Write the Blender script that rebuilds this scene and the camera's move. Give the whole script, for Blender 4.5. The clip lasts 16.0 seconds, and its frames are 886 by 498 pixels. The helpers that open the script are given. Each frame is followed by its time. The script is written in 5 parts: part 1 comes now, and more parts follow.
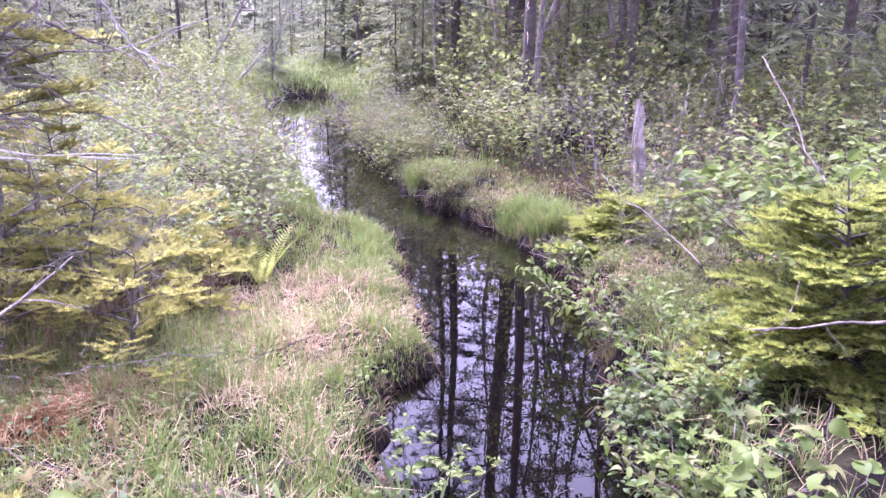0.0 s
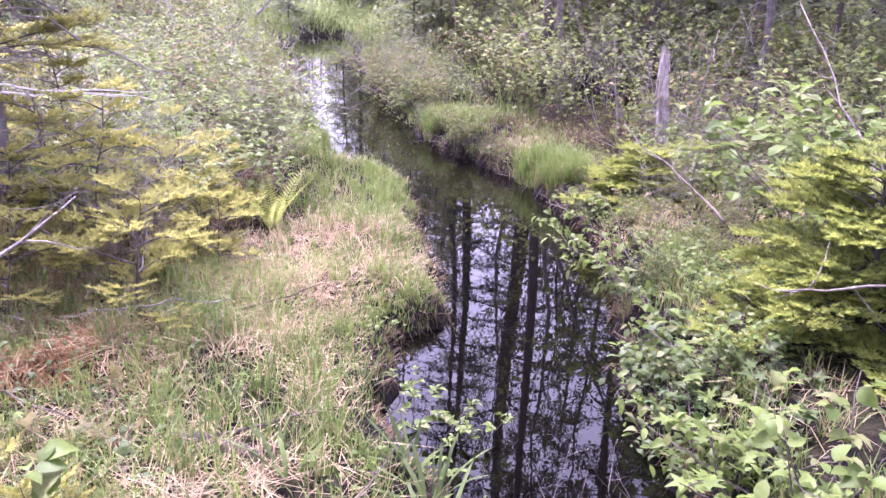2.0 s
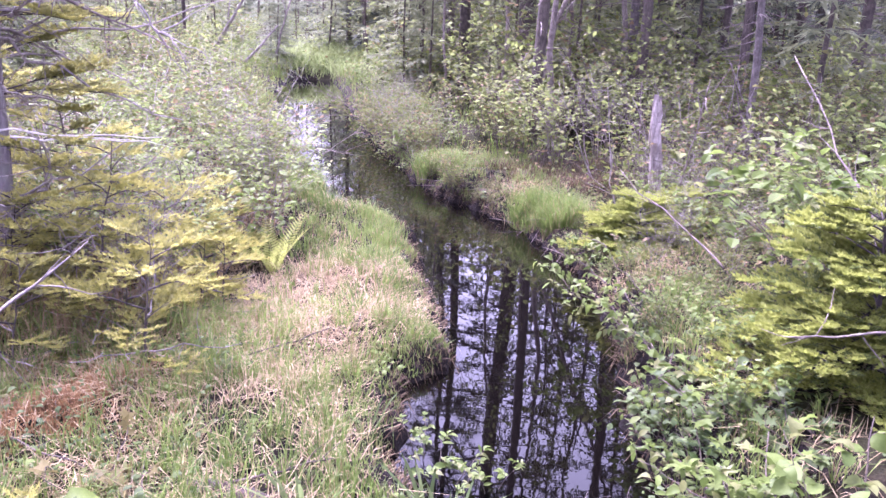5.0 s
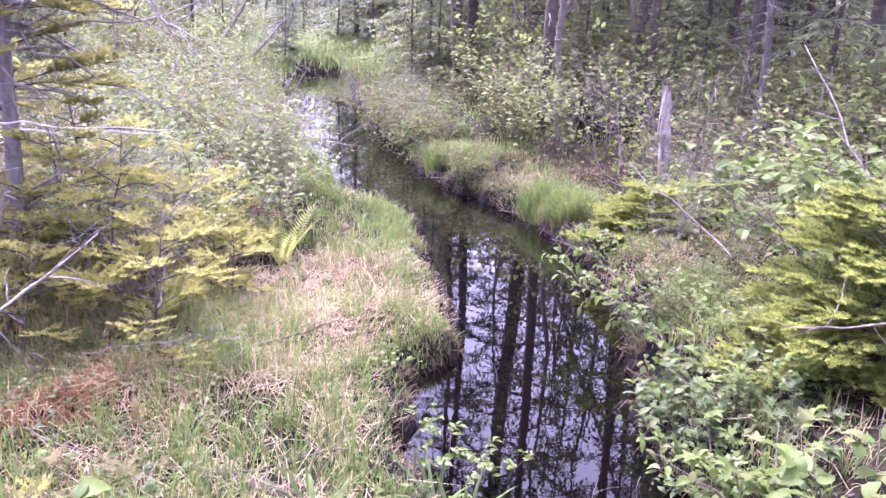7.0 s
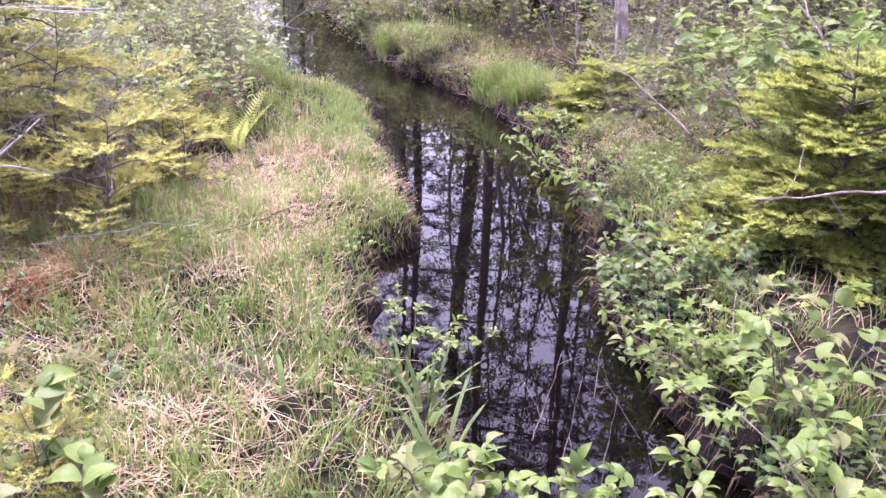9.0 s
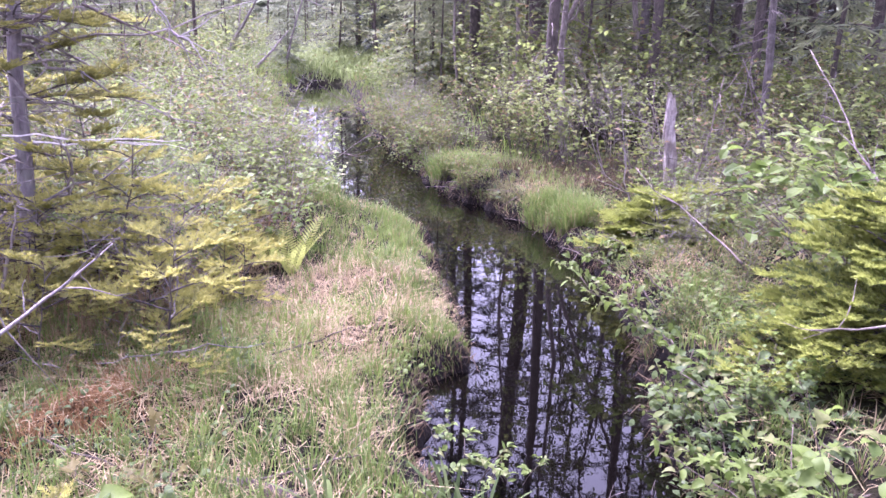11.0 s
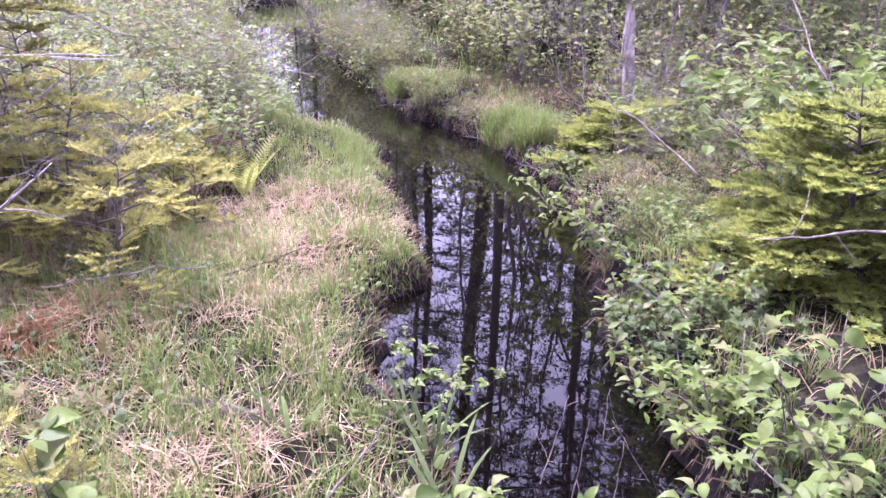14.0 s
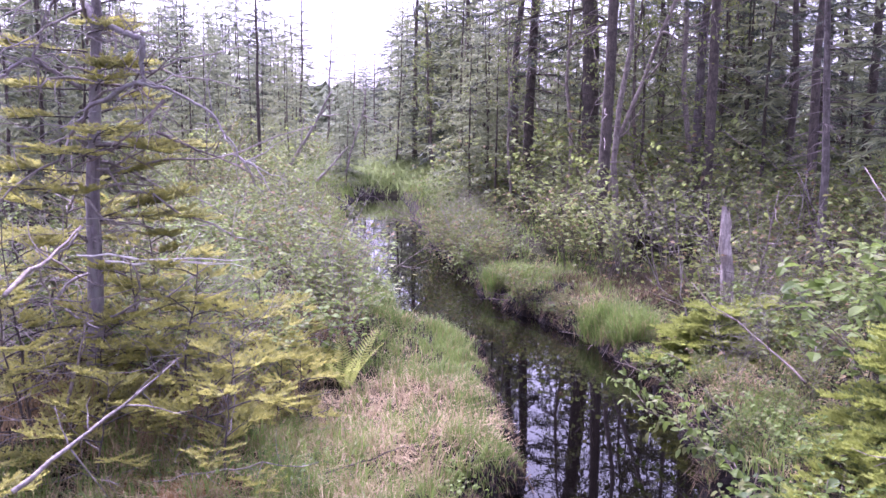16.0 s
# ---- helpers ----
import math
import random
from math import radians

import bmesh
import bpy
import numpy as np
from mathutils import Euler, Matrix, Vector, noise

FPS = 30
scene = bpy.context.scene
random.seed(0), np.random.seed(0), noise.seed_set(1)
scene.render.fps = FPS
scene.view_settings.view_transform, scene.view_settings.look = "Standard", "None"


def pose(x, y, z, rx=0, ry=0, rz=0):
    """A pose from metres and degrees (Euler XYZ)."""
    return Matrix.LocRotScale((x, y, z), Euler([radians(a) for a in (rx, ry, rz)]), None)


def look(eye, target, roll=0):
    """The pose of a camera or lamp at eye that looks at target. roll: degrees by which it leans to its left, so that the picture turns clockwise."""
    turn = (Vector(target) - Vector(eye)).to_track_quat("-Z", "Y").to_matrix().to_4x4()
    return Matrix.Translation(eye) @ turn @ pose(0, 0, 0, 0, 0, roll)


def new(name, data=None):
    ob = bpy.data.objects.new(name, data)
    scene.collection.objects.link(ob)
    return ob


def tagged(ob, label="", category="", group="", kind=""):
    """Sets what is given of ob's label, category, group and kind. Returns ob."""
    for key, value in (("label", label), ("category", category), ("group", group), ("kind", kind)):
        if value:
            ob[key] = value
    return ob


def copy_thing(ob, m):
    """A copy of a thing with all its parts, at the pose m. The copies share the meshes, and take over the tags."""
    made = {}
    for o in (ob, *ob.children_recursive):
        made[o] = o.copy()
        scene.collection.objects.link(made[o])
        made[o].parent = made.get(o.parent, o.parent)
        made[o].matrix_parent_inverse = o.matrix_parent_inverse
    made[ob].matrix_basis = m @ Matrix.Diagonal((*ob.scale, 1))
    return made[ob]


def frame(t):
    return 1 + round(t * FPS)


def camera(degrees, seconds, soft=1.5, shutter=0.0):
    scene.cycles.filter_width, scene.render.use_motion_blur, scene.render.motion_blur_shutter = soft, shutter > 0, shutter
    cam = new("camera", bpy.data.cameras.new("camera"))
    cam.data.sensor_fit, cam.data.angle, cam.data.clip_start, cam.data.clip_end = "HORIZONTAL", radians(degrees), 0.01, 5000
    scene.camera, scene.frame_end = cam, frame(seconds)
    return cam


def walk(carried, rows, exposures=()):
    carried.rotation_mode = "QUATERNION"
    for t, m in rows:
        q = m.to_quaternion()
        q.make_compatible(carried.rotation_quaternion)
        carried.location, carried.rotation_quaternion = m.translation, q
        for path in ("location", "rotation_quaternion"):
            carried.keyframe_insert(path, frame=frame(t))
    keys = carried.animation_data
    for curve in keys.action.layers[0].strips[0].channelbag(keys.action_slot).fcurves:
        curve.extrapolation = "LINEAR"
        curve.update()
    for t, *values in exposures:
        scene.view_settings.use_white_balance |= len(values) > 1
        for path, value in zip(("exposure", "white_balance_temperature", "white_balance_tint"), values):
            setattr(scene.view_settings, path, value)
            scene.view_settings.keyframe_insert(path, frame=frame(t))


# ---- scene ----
cam = camera(56.4, 16.0, 1.5)
PATH = [
    (0, (0.23, 0.167, 1.912), (0.1342, 2.0992, 1.4036), 0.7),
    (0.5, (0.22, 0.177, 1.887), (0.1566, 2.0907, 1.3111), 1.3),
    (1, (0.234, 0.203, 1.886), (0.1881, 2.0811, 1.2001), 2.3),
    (1.5, (0.267, 0.256, 1.9), (0.1210, 2.1368, 1.2347), 2.7),
    (2, (0.219, 0.302, 1.89), (0.0956, 2.1947, 1.2560), 1.9),
    (2.5, (0.16, 0.301, 1.907), (0.0336, 2.2128, 1.3336), 0.7),
    (3, (0.125, 0.296, 1.907), (0.0419, 2.2181, 1.3577), 1.2),
    (3.5, (0.1, 0.282, 1.912), (0.0382, 2.2105, 1.3830), 2.1),
    (4, (0.087, 0.275, 1.912), (0.0153, 2.2012, 1.3779), 2.6),
    (6.5, (0.104, 0.265, 1.903), (-0.0025, 2.1898, 1.3675), 2),
    (7, (0.09, 0.267, 1.902), (-0.0147, 2.1867, 1.3501), 2.2),
    (7.5, (0.078, 0.254, 1.914), (-0.0346, 2.1828, 1.3979), 2.1),
    (8, (0.079, 0.273, 1.889), (-0.0348, 2.1939, 1.3449), 1.7),
    (8.5, (0.07, 0.3, 1.853), (0.0346, 2.1643, 1.1316), 1.6),
    (9, (0.058, 0.293, 1.846), (0.0756, 2.1267, 1.0486), 2),
    (9.5, (0.048, 0.281, 1.888), (0.0019, 2.1596, 1.2044), 2.1),
    (9.7, (0.044, 0.272, 1.902), (-0.0568, 2.1770, 1.3013), 2),
    (11.8, (0.059, 0.238, 1.871), (-0.0478, 2.1661, 1.3467), 1.3),
    (12, (0.062, 0.247, 1.864), (-0.0312, 2.1672, 1.3137), 1.5),
    (12.5, (0.074, 0.254, 1.855), (0.0256, 2.1584, 1.2462), 1.4),
    (13, (0.073, 0.261, 1.85), (0.0615, 2.1511, 1.1951), 1.2),
    (13.5, (0.073, 0.272, 1.841), (0.0702, 2.1525, 1.1583), 1.1),
    (14, (0.081, 0.288, 1.845), (0.0667, 2.1594, 1.1410), 1.4),
    (14.5, (0.093, 0.268, 1.897), (0.0103, 2.1678, 1.2788), 1.1),
    (14.6, (0.086, 0.264, 1.904), (-0.0187, 2.1782, 1.3340), 1.5),
    (15, (0.057, 0.243, 1.93), (-0.1605, 2.1876, 1.5149), 0.9),
    (15.5, (0.056, 0.218, 1.951), (-0.2225, 2.1742, 1.6400), 1.1),
    (16, (0.056, 0.208, 1.954), (-0.1974, 2.1730, 1.6770), 0.8),
]
walk(cam, [(t, look(eye, target, roll)) for t, eye, target, roll in PATH],
     [(0, 2.77, 5310, 60), (0.7, 2.73, 5350, 60), (1.5, 2.69, 5570, 55), (2.2, 2.73, 5450, 58), (3.5, 2.83, 5390, 60),
      (7.3, 2.83, 5320, 60), (8.6, 2.67, 5550, 51), (9.3, 2.65, 5600, 50), (9.8, 2.65, 5500, 52), (12, 2.59, 5350, 57),
      (13, 2.60, 5370, 58), (14.4, 2.60, 5370, 58), (15, 2.86, 5230, 58), (15.55, 2.22, 5200, 62), (16, 2.20, 5340, 57)])

# ---------------------------------------------------------------- light
world = bpy.data.worlds.new("overcast_sky")
scene.world = world
world.use_nodes = True
wn, wl = world.node_tree.nodes, world.node_tree.links
sky = wn.new("ShaderNodeTexSky")
sky.sky_type, sky.sun_disc = "NISHITA", False
sky.sun_elevation, sky.sun_rotation = radians(62), radians(322)
sky.air_density, sky.dust_density, sky.ozone_density = 1.0, 5.0, 1.0
soften = wn.new("ShaderNodeHueSaturation")
soften.inputs["Saturation"].default_value = 0.25
wl.new(sky.outputs["Color"], soften.inputs["Color"])
wl.new(soften.outputs["Color"], wn["Background"].inputs["Color"])
wn["Background"].inputs["Strength"].default_value = 0.15
sun = new("sun", bpy.data.lights.new("sun", "SUN"))
sun.data.energy, sun.data.angle, sun.data.color = 2.0, radians(12), (1.0, 0.95, 0.87)
sun.matrix_basis = look((-3.93, 5.03, 12), (0, 0, 0))

# ---------------------------------------------------------------- mesh helpers
rng = np.random.default_rng(11)


class Soup:
    """Triangles gathered from many pieces for one mesh."""

    def __init__(self):
        self.v, self.f, self.n = [], [], 0

    def add(self, verts, tris):
        self.v.append(np.asarray(verts, float).reshape(-1, 3))
        self.f.append(np.asarray(tris, int).reshape(-1, 3) + self.n)
        self.n += len(self.v[-1])
        return self

    def mesh(self, name, smooth=False):
        v, f = np.concatenate(self.v), np.concatenate(self.f)
        me = bpy.data.meshes.new(name)
        me.vertices.add(len(v))
        me.vertices.foreach_set("co", v.astype(np.float32).ravel())
        me.loops.add(f.size)
        me.loops.foreach_set("vertex_index", f.astype(np.int32).ravel())
        me.polygons.add(len(f))
        me.polygons.foreach_set("loop_start", np.arange(0, f.size, 3, dtype=np.int32))
        me.polygons.foreach_set("use_smooth", np.full(len(f), smooth))
        me.update(calc_edges=True)
        return me


def part(name, soup, material, parent=None, label="", smooth=False):
    """One mesh object, under a thing or a part."""
    me = soup if isinstance(soup, bpy.types.Mesh) else soup.mesh(name, smooth)
    if not me.materials:
        me.materials.append(material)
    ob = new(name, me)
    ob.parent = parent
    return tagged(ob, label)


def unit(a):
    a = np.asarray(a, float)
    return a / np.maximum(np.linalg.norm(a, axis=-1, keepdims=True), 1e-9)


def tube(soup, pts, radii, sides=5):
    """A tapered tube along a line of points, closed by a point at its tip."""
    pts, radii = np.asarray(pts, float), np.asarray(radii, float)
    n = len(pts)
    d = unit(np.gradient(pts, axis=0))
    ref = np.array((0.31, 0.95, 0.1)) if abs(d[:, 2]).mean() > 0.6 else np.array((0.1, 0.2, 1.0))
    a = unit(np.cross(d, ref))
    b = np.cross(d, a)
    ang = np.linspace(0, 2 * np.pi, sides, endpoint=False)
    ring = a[:, None] * np.cos(ang)[None, :, None] + b[:, None] * np.sin(ang)[None, :, None]
    v = (pts[:, None] + ring * radii[:, None, None]).reshape(-1, 3)
    i, j = np.meshgrid(np.arange(n - 1), np.arange(sides), indexing="ij")
    p, q = (i * sides + j).ravel(), (i * sides + (j + 1) % sides).ravel()
    f = np.concatenate([np.stack([p, q, q + sides], 1), np.stack([p, q + sides, p + sides], 1)])
    k = np.arange(1, sides - 1)
    end = (n - 1) * sides
    f = np.concatenate([f, np.stack([np.full(sides - 2, end), end + k, end + k + 1], 1), np.stack([np.zeros(sides - 2, int), k + 1, k], 1)])
    soup.add(v, f)


def curve(start, direction, length, n=6, bend=(0, 0, 0), wobble=0.04, r=rng):
    """A wandering line: it starts towards direction, bends, and wavers."""
    t = np.linspace(0, 1, n)[:, None]
    p = np.asarray(start) + unit(direction) * t * length + np.asarray(bend) * t ** 2 * length
    w = np.cumsum(r.normal(0, wobble * length / n ** 0.5, (n, 3)), axis=0)
    w -= w[0]
    return p + w


def spread(soup, template, pos, axis, up, size, width=None):
    """Copies of a template (its length along y, its face to z) as one piece of mesh."""
    tv, tf = template
    pos, axis = np.asarray(pos, float), unit(axis)
    side = unit(np.cross(axis, up))
    nrm = np.cross(side, axis)
    size = np.broadcast_to(np.asarray(size, float), (len(pos),))
    width = size if width is None else np.broadcast_to(np.asarray(width, float), (len(pos),))
    v = (pos[:, None] + side[:, None] * (tv[None, :, 0:1] * width[:, None, None]) + axis[:, None] * (tv[None, :, 1:2] * size[:, None, None])
         + nrm[:, None] * (tv[None, :, 2:3] * size[:, None, None]))
    f = tf[None] + (np.arange(len(pos)) * len(tv))[:, None, None]
    soup.add(v.reshape(-1, 3), f.reshape(-1, 3))


def leaf_shape(w1, w2, fold=0.12, droop=0.15):
    """A leaf of unit length, folded along its rib and bent down at its tip."""
    v = np.array([(0, 0, 0), (0, .33, .02), (0, .68, 0), (0, 1, -droop), (w1, .3, fold), (w2, .66, fold * .6), (-w1, .3, fold), (-w2, .66, fold * .6)])
    f = np.array([(0, 4, 1), (1, 4, 5), (1, 5, 2), (2, 5, 3), (0, 1, 6), (1, 7, 6), (1, 2, 7), (2, 3, 7)])
    return v, f




def full_leaf(width, fold=.1, droop=.22, wave=.05):
    """A leaf of unit length with a rounded, slightly toothed edge, a raised rib and a curved blade."""
    y = np.array((0, .1, .24, .4, .56, .72, .86, 1))
    w = width * np.array((0, .5, .86, 1, .95, .75, .42, 0)) * (1 + wave * np.array((0, 1, -1, 1, -1, 1, -1, 0)))
    z = .08 * np.sin(y * 3) - droop * y ** 2
    v = np.concatenate([np.stack([s * w, y, z + fold * w / width * (s != 0)], 1) for s in (0, 1, -1)])
    f = []
    for q in range(7):
        f += [(q, 8 + q, 9 + q), (q, 9 + q, q + 1), (q, 17 + q, 16 + q), (q, q + 1, 17 + q)]
    return v, np.array(f)


def lobed_leaf():
    """A leaf of unit length with five pointed lobes about its stalk."""
    ring = [(0, 0)]
    for a, far, dip in ((-115, .42, .22), (-58, .62, .3), (0, .72, .3), (58, .62, .22), (115, .42, .1)):
        for turn, d in ((a - 13, far * .62), (a, far), (a + 13, far * .62), (a + 28, dip)):
            ring.append((d * math.sin(radians(turn)), .3 + d * math.cos(radians(turn))))
    v = np.array([(x, y, .12 * abs(x) - .16 * y * y) for x, y in [(0, .3)] + ring])
    n = len(v)
    return v, np.array([(0, 1 + q % (n - 1), 1 + (q + 1) % (n - 1)) for q in range(n - 1)])[:, ::-1]


LEAF_LOBED = lobed_leaf()
LEAF_ROUND = full_leaf(.34)
LEAF_OVAL = full_leaf(.26)
LEAF_HERB = leaf_shape(.3, .25)
LEAF_PLAIN = (np.array([(0, 0, 0), (.27, .36, .1), (.21, .7, .06), (0, 1, -.14), (-.21, .7, .06), (-.27, .36, .1)]), np.array([(0, 1, 5), (1, 2, 4), (1, 4, 5), (2, 3, 4)]))
LEAF_NARROW = leaf_shape(.15, .12, .05, .25)
LEAF_SMALL = (np.array([(0, 0, 0), (.3, .45, .1), (0, 1, -.06), (-.3, .45, .1)]), np.array([(0, 1, 2), (0, 2, 3)]))
NEEDLE = (np.array([(-.2, 0, 0), (.2, 0, 0), (0, 1, .05)]), np.array([(0, 1, 2)]))
FAR_SPRAY = (np.array([(0, 0, 0), (.1, .4, -.02), (0, 1, -.12), (-.1, .4, -.02)]), np.array([(0, 1, 2), (0, 2, 3)]))

NEAR_SPRAY = (np.array([(-.025, 0, 0), (.025, 0, 0), (0, 1, -.14)] + [p for y in (.1, .3, .5, .7) for s in (-1, 1) for p in ((0, y - .025, -.02), (0, y + .03, -.03), (s * .26 * (1.2 - y), y + .2, -.08))]), np.arange(27).reshape(9, 3))


# ---------------------------------------------------------------- materials
def node_material(name):
    m = bpy.data.materials.new(name)
    m.use_nodes = True
    return m, m.node_tree.nodes, m.node_tree.links, m.node_tree.nodes["Principled BSDF"]


def noise_node(n, l, scale, detail=5.0, source=None, rough=0.6):
    t = n.new("ShaderNodeTexNoise")
    t.inputs["Scale"].default_value, t.inputs["Detail"].default_value, t.inputs["Roughness"].default_value = scale, detail, rough
    l.new(source if source else n.new("ShaderNodeNewGeometry").outputs["Position"], t.inputs["Vector"])
    return t


def ramp(n, l, value, stops):
    r = n.new("ShaderNodeValToRGB")
    e = r.color_ramp.elements
    while len(e) < len(stops):
        e.new(0.5)
    for el, (p, c) in zip(e, stops):
        el.position, el.color = p, (*c, 1)
    l.new(value, r.inputs["Fac"])
    return r.outputs["Color"]


def mix(n, l, fac, a, b, kind="MIX"):
    x = n.new("ShaderNodeMix")
    x.data_type, x.blend_type = "RGBA", kind
    for socket, v in ((x.inputs[0], fac), (x.inputs[6], a), (x.inputs[7], b)):
        if isinstance(v, bpy.types.NodeSocket):
            l.new(v, socket)
        else:
            socket.default_value = v if isinstance(v, float) else (*v, 1)
    return x.outputs[2]


def leaf_material(name, dark, light, through_light=0.3, rough=0.5, patch=2.5, old=None):
    """Leaves or blades: each one of its own shade, patches of lighter growth, some light let through."""
    m, n, l, p = node_material(name)
    geo = n.new("ShaderNodeNewGeometry")
    both, wrap = n.new("ShaderNodeMath"), n.new("ShaderNodeMath")
    both.operation, wrap.operation = "ADD", "FRACT"
    l.new(geo.outputs["Random Per Island"], both.inputs[0])
    l.new(n.new("ShaderNodeObjectInfo").outputs["Random"], both.inputs[1])
    l.new(both.outputs[0], wrap.inputs[0])
    one = mix(n, l, wrap.outputs[0], dark, light)
    big = noise_node(n, l, patch, 3)
    two = mix(n, l, ramp(n, l, big.outputs["Fac"], [(.35, (0, 0, 0)), (.68, (1, 1, 1))]), one, light)
    if old:
        pick = n.new("ShaderNodeMath")
        pick.operation = "FRACT"
        mul = n.new("ShaderNodeMath")
        mul.operation, mul.inputs[1].default_value = "MULTIPLY", 17.3
        l.new(wrap.outputs[0], mul.inputs[0])
        l.new(mul.outputs[0], pick.inputs[0])
        two = mix(n, l, ramp(n, l, pick.outputs[0], [(.8, (0, 0, 0)), (.86, (1, 1, 1))]), two, old)
    fine = noise_node(n, l, 90, 3)
    col = mix(n, l, ramp(n, l, fine.outputs["Fac"], [(.3, (0.25,) * 3), (.75, (0,) * 3)]), two, tuple(c * .6 for c in dark))
    l.new(col, p.inputs["Base Color"])
    p.inputs["Roughness"].default_value, p.inputs["Specular IOR Level"].default_value = rough, .22
    rib = n.new("ShaderNodeBump")
    rib.inputs["Strength"].default_value, rib.inputs["Distance"].default_value = .35, .004
    l.new(noise_node(n, l, 160, 2).outputs["Fac"], rib.inputs["Height"])
    l.new(rib.outputs[0], p.inputs["Normal"])
    tr = n.new("ShaderNodeBsdfTranslucent")
    l.new(col, tr.inputs["Color"])
    sh = n.new("ShaderNodeMixShader")
    sh.inputs[0].default_value = through_light + .12
    l.new(p.outputs[0], sh.inputs[1])
    l.new(tr.outputs[0], sh.inputs[2])
    l.new(sh.outputs[0], n["Material Output"].inputs["Surface"])
    return m


def bark_material(name, dark, light, scale=30, bump=0.5, moss=None):
    m, n, l, p = node_material(name)
    geo = n.new("ShaderNodeNewGeometry")
    s = n.new("ShaderNodeMapping")
    s.inputs["Scale"].default_value = (1, 1, 0.25)
    l.new(geo.outputs["Position"], s.inputs["Vector"])
    grain = noise_node(n, l, scale, 8, s.outputs[0], .7)
    blotch = noise_node(n, l, 9, 6, None, .7)
    c = mix(n, l, ramp(n, l, grain.outputs["Fac"], [(.35, (0, 0, 0)), (.65, (1, 1, 1))]), dark, light)
    c = mix(n, l, ramp(n, l, blotch.outputs["Fac"], [(.45, (0, 0, 0)), (.6, (.8, .8, .8))]), c, moss or tuple(.8 * a for a in dark))
    l.new(c, p.inputs["Base Color"])
    p.inputs["Roughness"].default_value = .9
    b = n.new("ShaderNodeBump")
    b.inputs["Strength"].default_value, b.inputs["Distance"].default_value = bump, .01
    l.new(grain.outputs["Fac"], b.inputs["Height"])
    l.new(b.outputs[0], p.inputs["Normal"])
    return m


def ground_material():
    """Brown duff and straw, moss, and black peat where the bank is cut steep."""
    m, n, l, p = node_material("boggy_soil")
    a, b, c = noise_node(n, l, 1.3, 5), noise_node(n, l, 14, 8, None, .7), noise_node(n, l, 70, 6, None, .7)
    duff = ramp(n, l, b.outputs["Fac"], [(.3, (.008, .006, .004)), (.5, (.022, .016, .01)), (.68, (.058, .044, .027))])
    moss = ramp(n, l, c.outputs["Fac"], [(.3, (.012, .014, .006)), (.7, (.045, .046, .016))])
    col = mix(n, l, ramp(n, l, a.outputs["Fac"], [(.42, (0, 0, 0)), (.6, (1, 1, 1))]), duff, moss)
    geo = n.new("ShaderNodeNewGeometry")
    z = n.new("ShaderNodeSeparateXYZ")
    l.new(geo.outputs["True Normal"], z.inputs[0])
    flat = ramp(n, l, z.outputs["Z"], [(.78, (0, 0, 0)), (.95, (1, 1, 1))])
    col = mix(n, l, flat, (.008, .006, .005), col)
    l.new(col, p.inputs["Base Color"])
    p.inputs["Roughness"].default_value, p.inputs["Specular IOR Level"].default_value = .95, .15
    bump = n.new("ShaderNodeBump")
    bump.inputs["Strength"].default_value, bump.inputs["Distance"].default_value = 1.0, .06
    l.new(b.outputs["Fac"], bump.inputs["Height"])
    l.new(bump.outputs[0], p.inputs["Normal"])
    return m


def water_material():
    """Still, peat-black water with a faint ripple."""
    m, n, l, p = node_material("peat_water")
    p.inputs["Base Color"].default_value = (.0015, .0012, .001, 1)
    p.inputs["Roughness"].default_value, p.inputs["IOR"].default_value = .0, 1.333
    w = noise_node(n, l, 9, 2)
    v = noise_node(n, l, 1.6, 2)
    s = n.new("ShaderNodeMath")
    s.operation = "MULTIPLY"
    l.new(w.outputs["Fac"], s.inputs[0])
    l.new(v.outputs["Fac"], s.inputs[1])
    b = n.new("ShaderNodeBump")
    b.inputs["Strength"].default_value, b.inputs["Distance"].default_value = .02, .02
    l.new(s.outputs[0], b.inputs["Height"])
    l.new(b.outputs[0], p.inputs["Normal"])
    return m


SOIL, WATER = ground_material(), water_material()
GRASS = leaf_material("fresh_grass", (.05, .1, .02), (.2, .275, .065), .4, .5, 1.5, (.3, .25, .12))
STRAW = leaf_material("dead_grass", (.18, .128, .068), (.46, .37, .21), .25, .7, 2.0)
SEDGE = leaf_material("sedge_blade", (.06, .1, .03), (.15, .2, .07), .35, .65)
LEAF_LIGHT = leaf_material("shrub_leaf_light", (.05, .088, .018), (.17, .235, .052), .36, .5, 2.5, (.19, .21, .075))
LEAF_PALE = leaf_material("pale_young_leaf", (.085, .13, .035), (.255, .325, .1), .4, .5, 2.5, (.22, .22, .09))
LEAF_MID = leaf_material("shrub_leaf_mid", (.032, .05, .014), (.16, .19, .046), .35, .5, 1.2, (.25, .18, .09))
LEAF_FAR = leaf_material("thicket_leaf", (.04, .062, .018), (.28, .34, .1), .42, .55, .6, (.21, .21, .075))
LEAF_BLUE = leaf_material("herb_leaf", (.035, .065, .022), (.12, .165, .055), .3, .5)
FERN = leaf_material("fern_frond", (.22, .27, .06), (.4, .44, .12), .45, .5)
NEEDLES_NEW = leaf_material("young_needles", (.15, .185, .035), (.34, .385, .088), .4, .6, 4)
NEEDLES_OLD = leaf_material("old_needles", (.05, .075, .02), (.15, .19, .05), .3, .5, 3)
NEEDLES_YELLOW = leaf_material("yellowish_needles", (.25, .25, .065), (.47, .46, .13), .45, .6, 4)
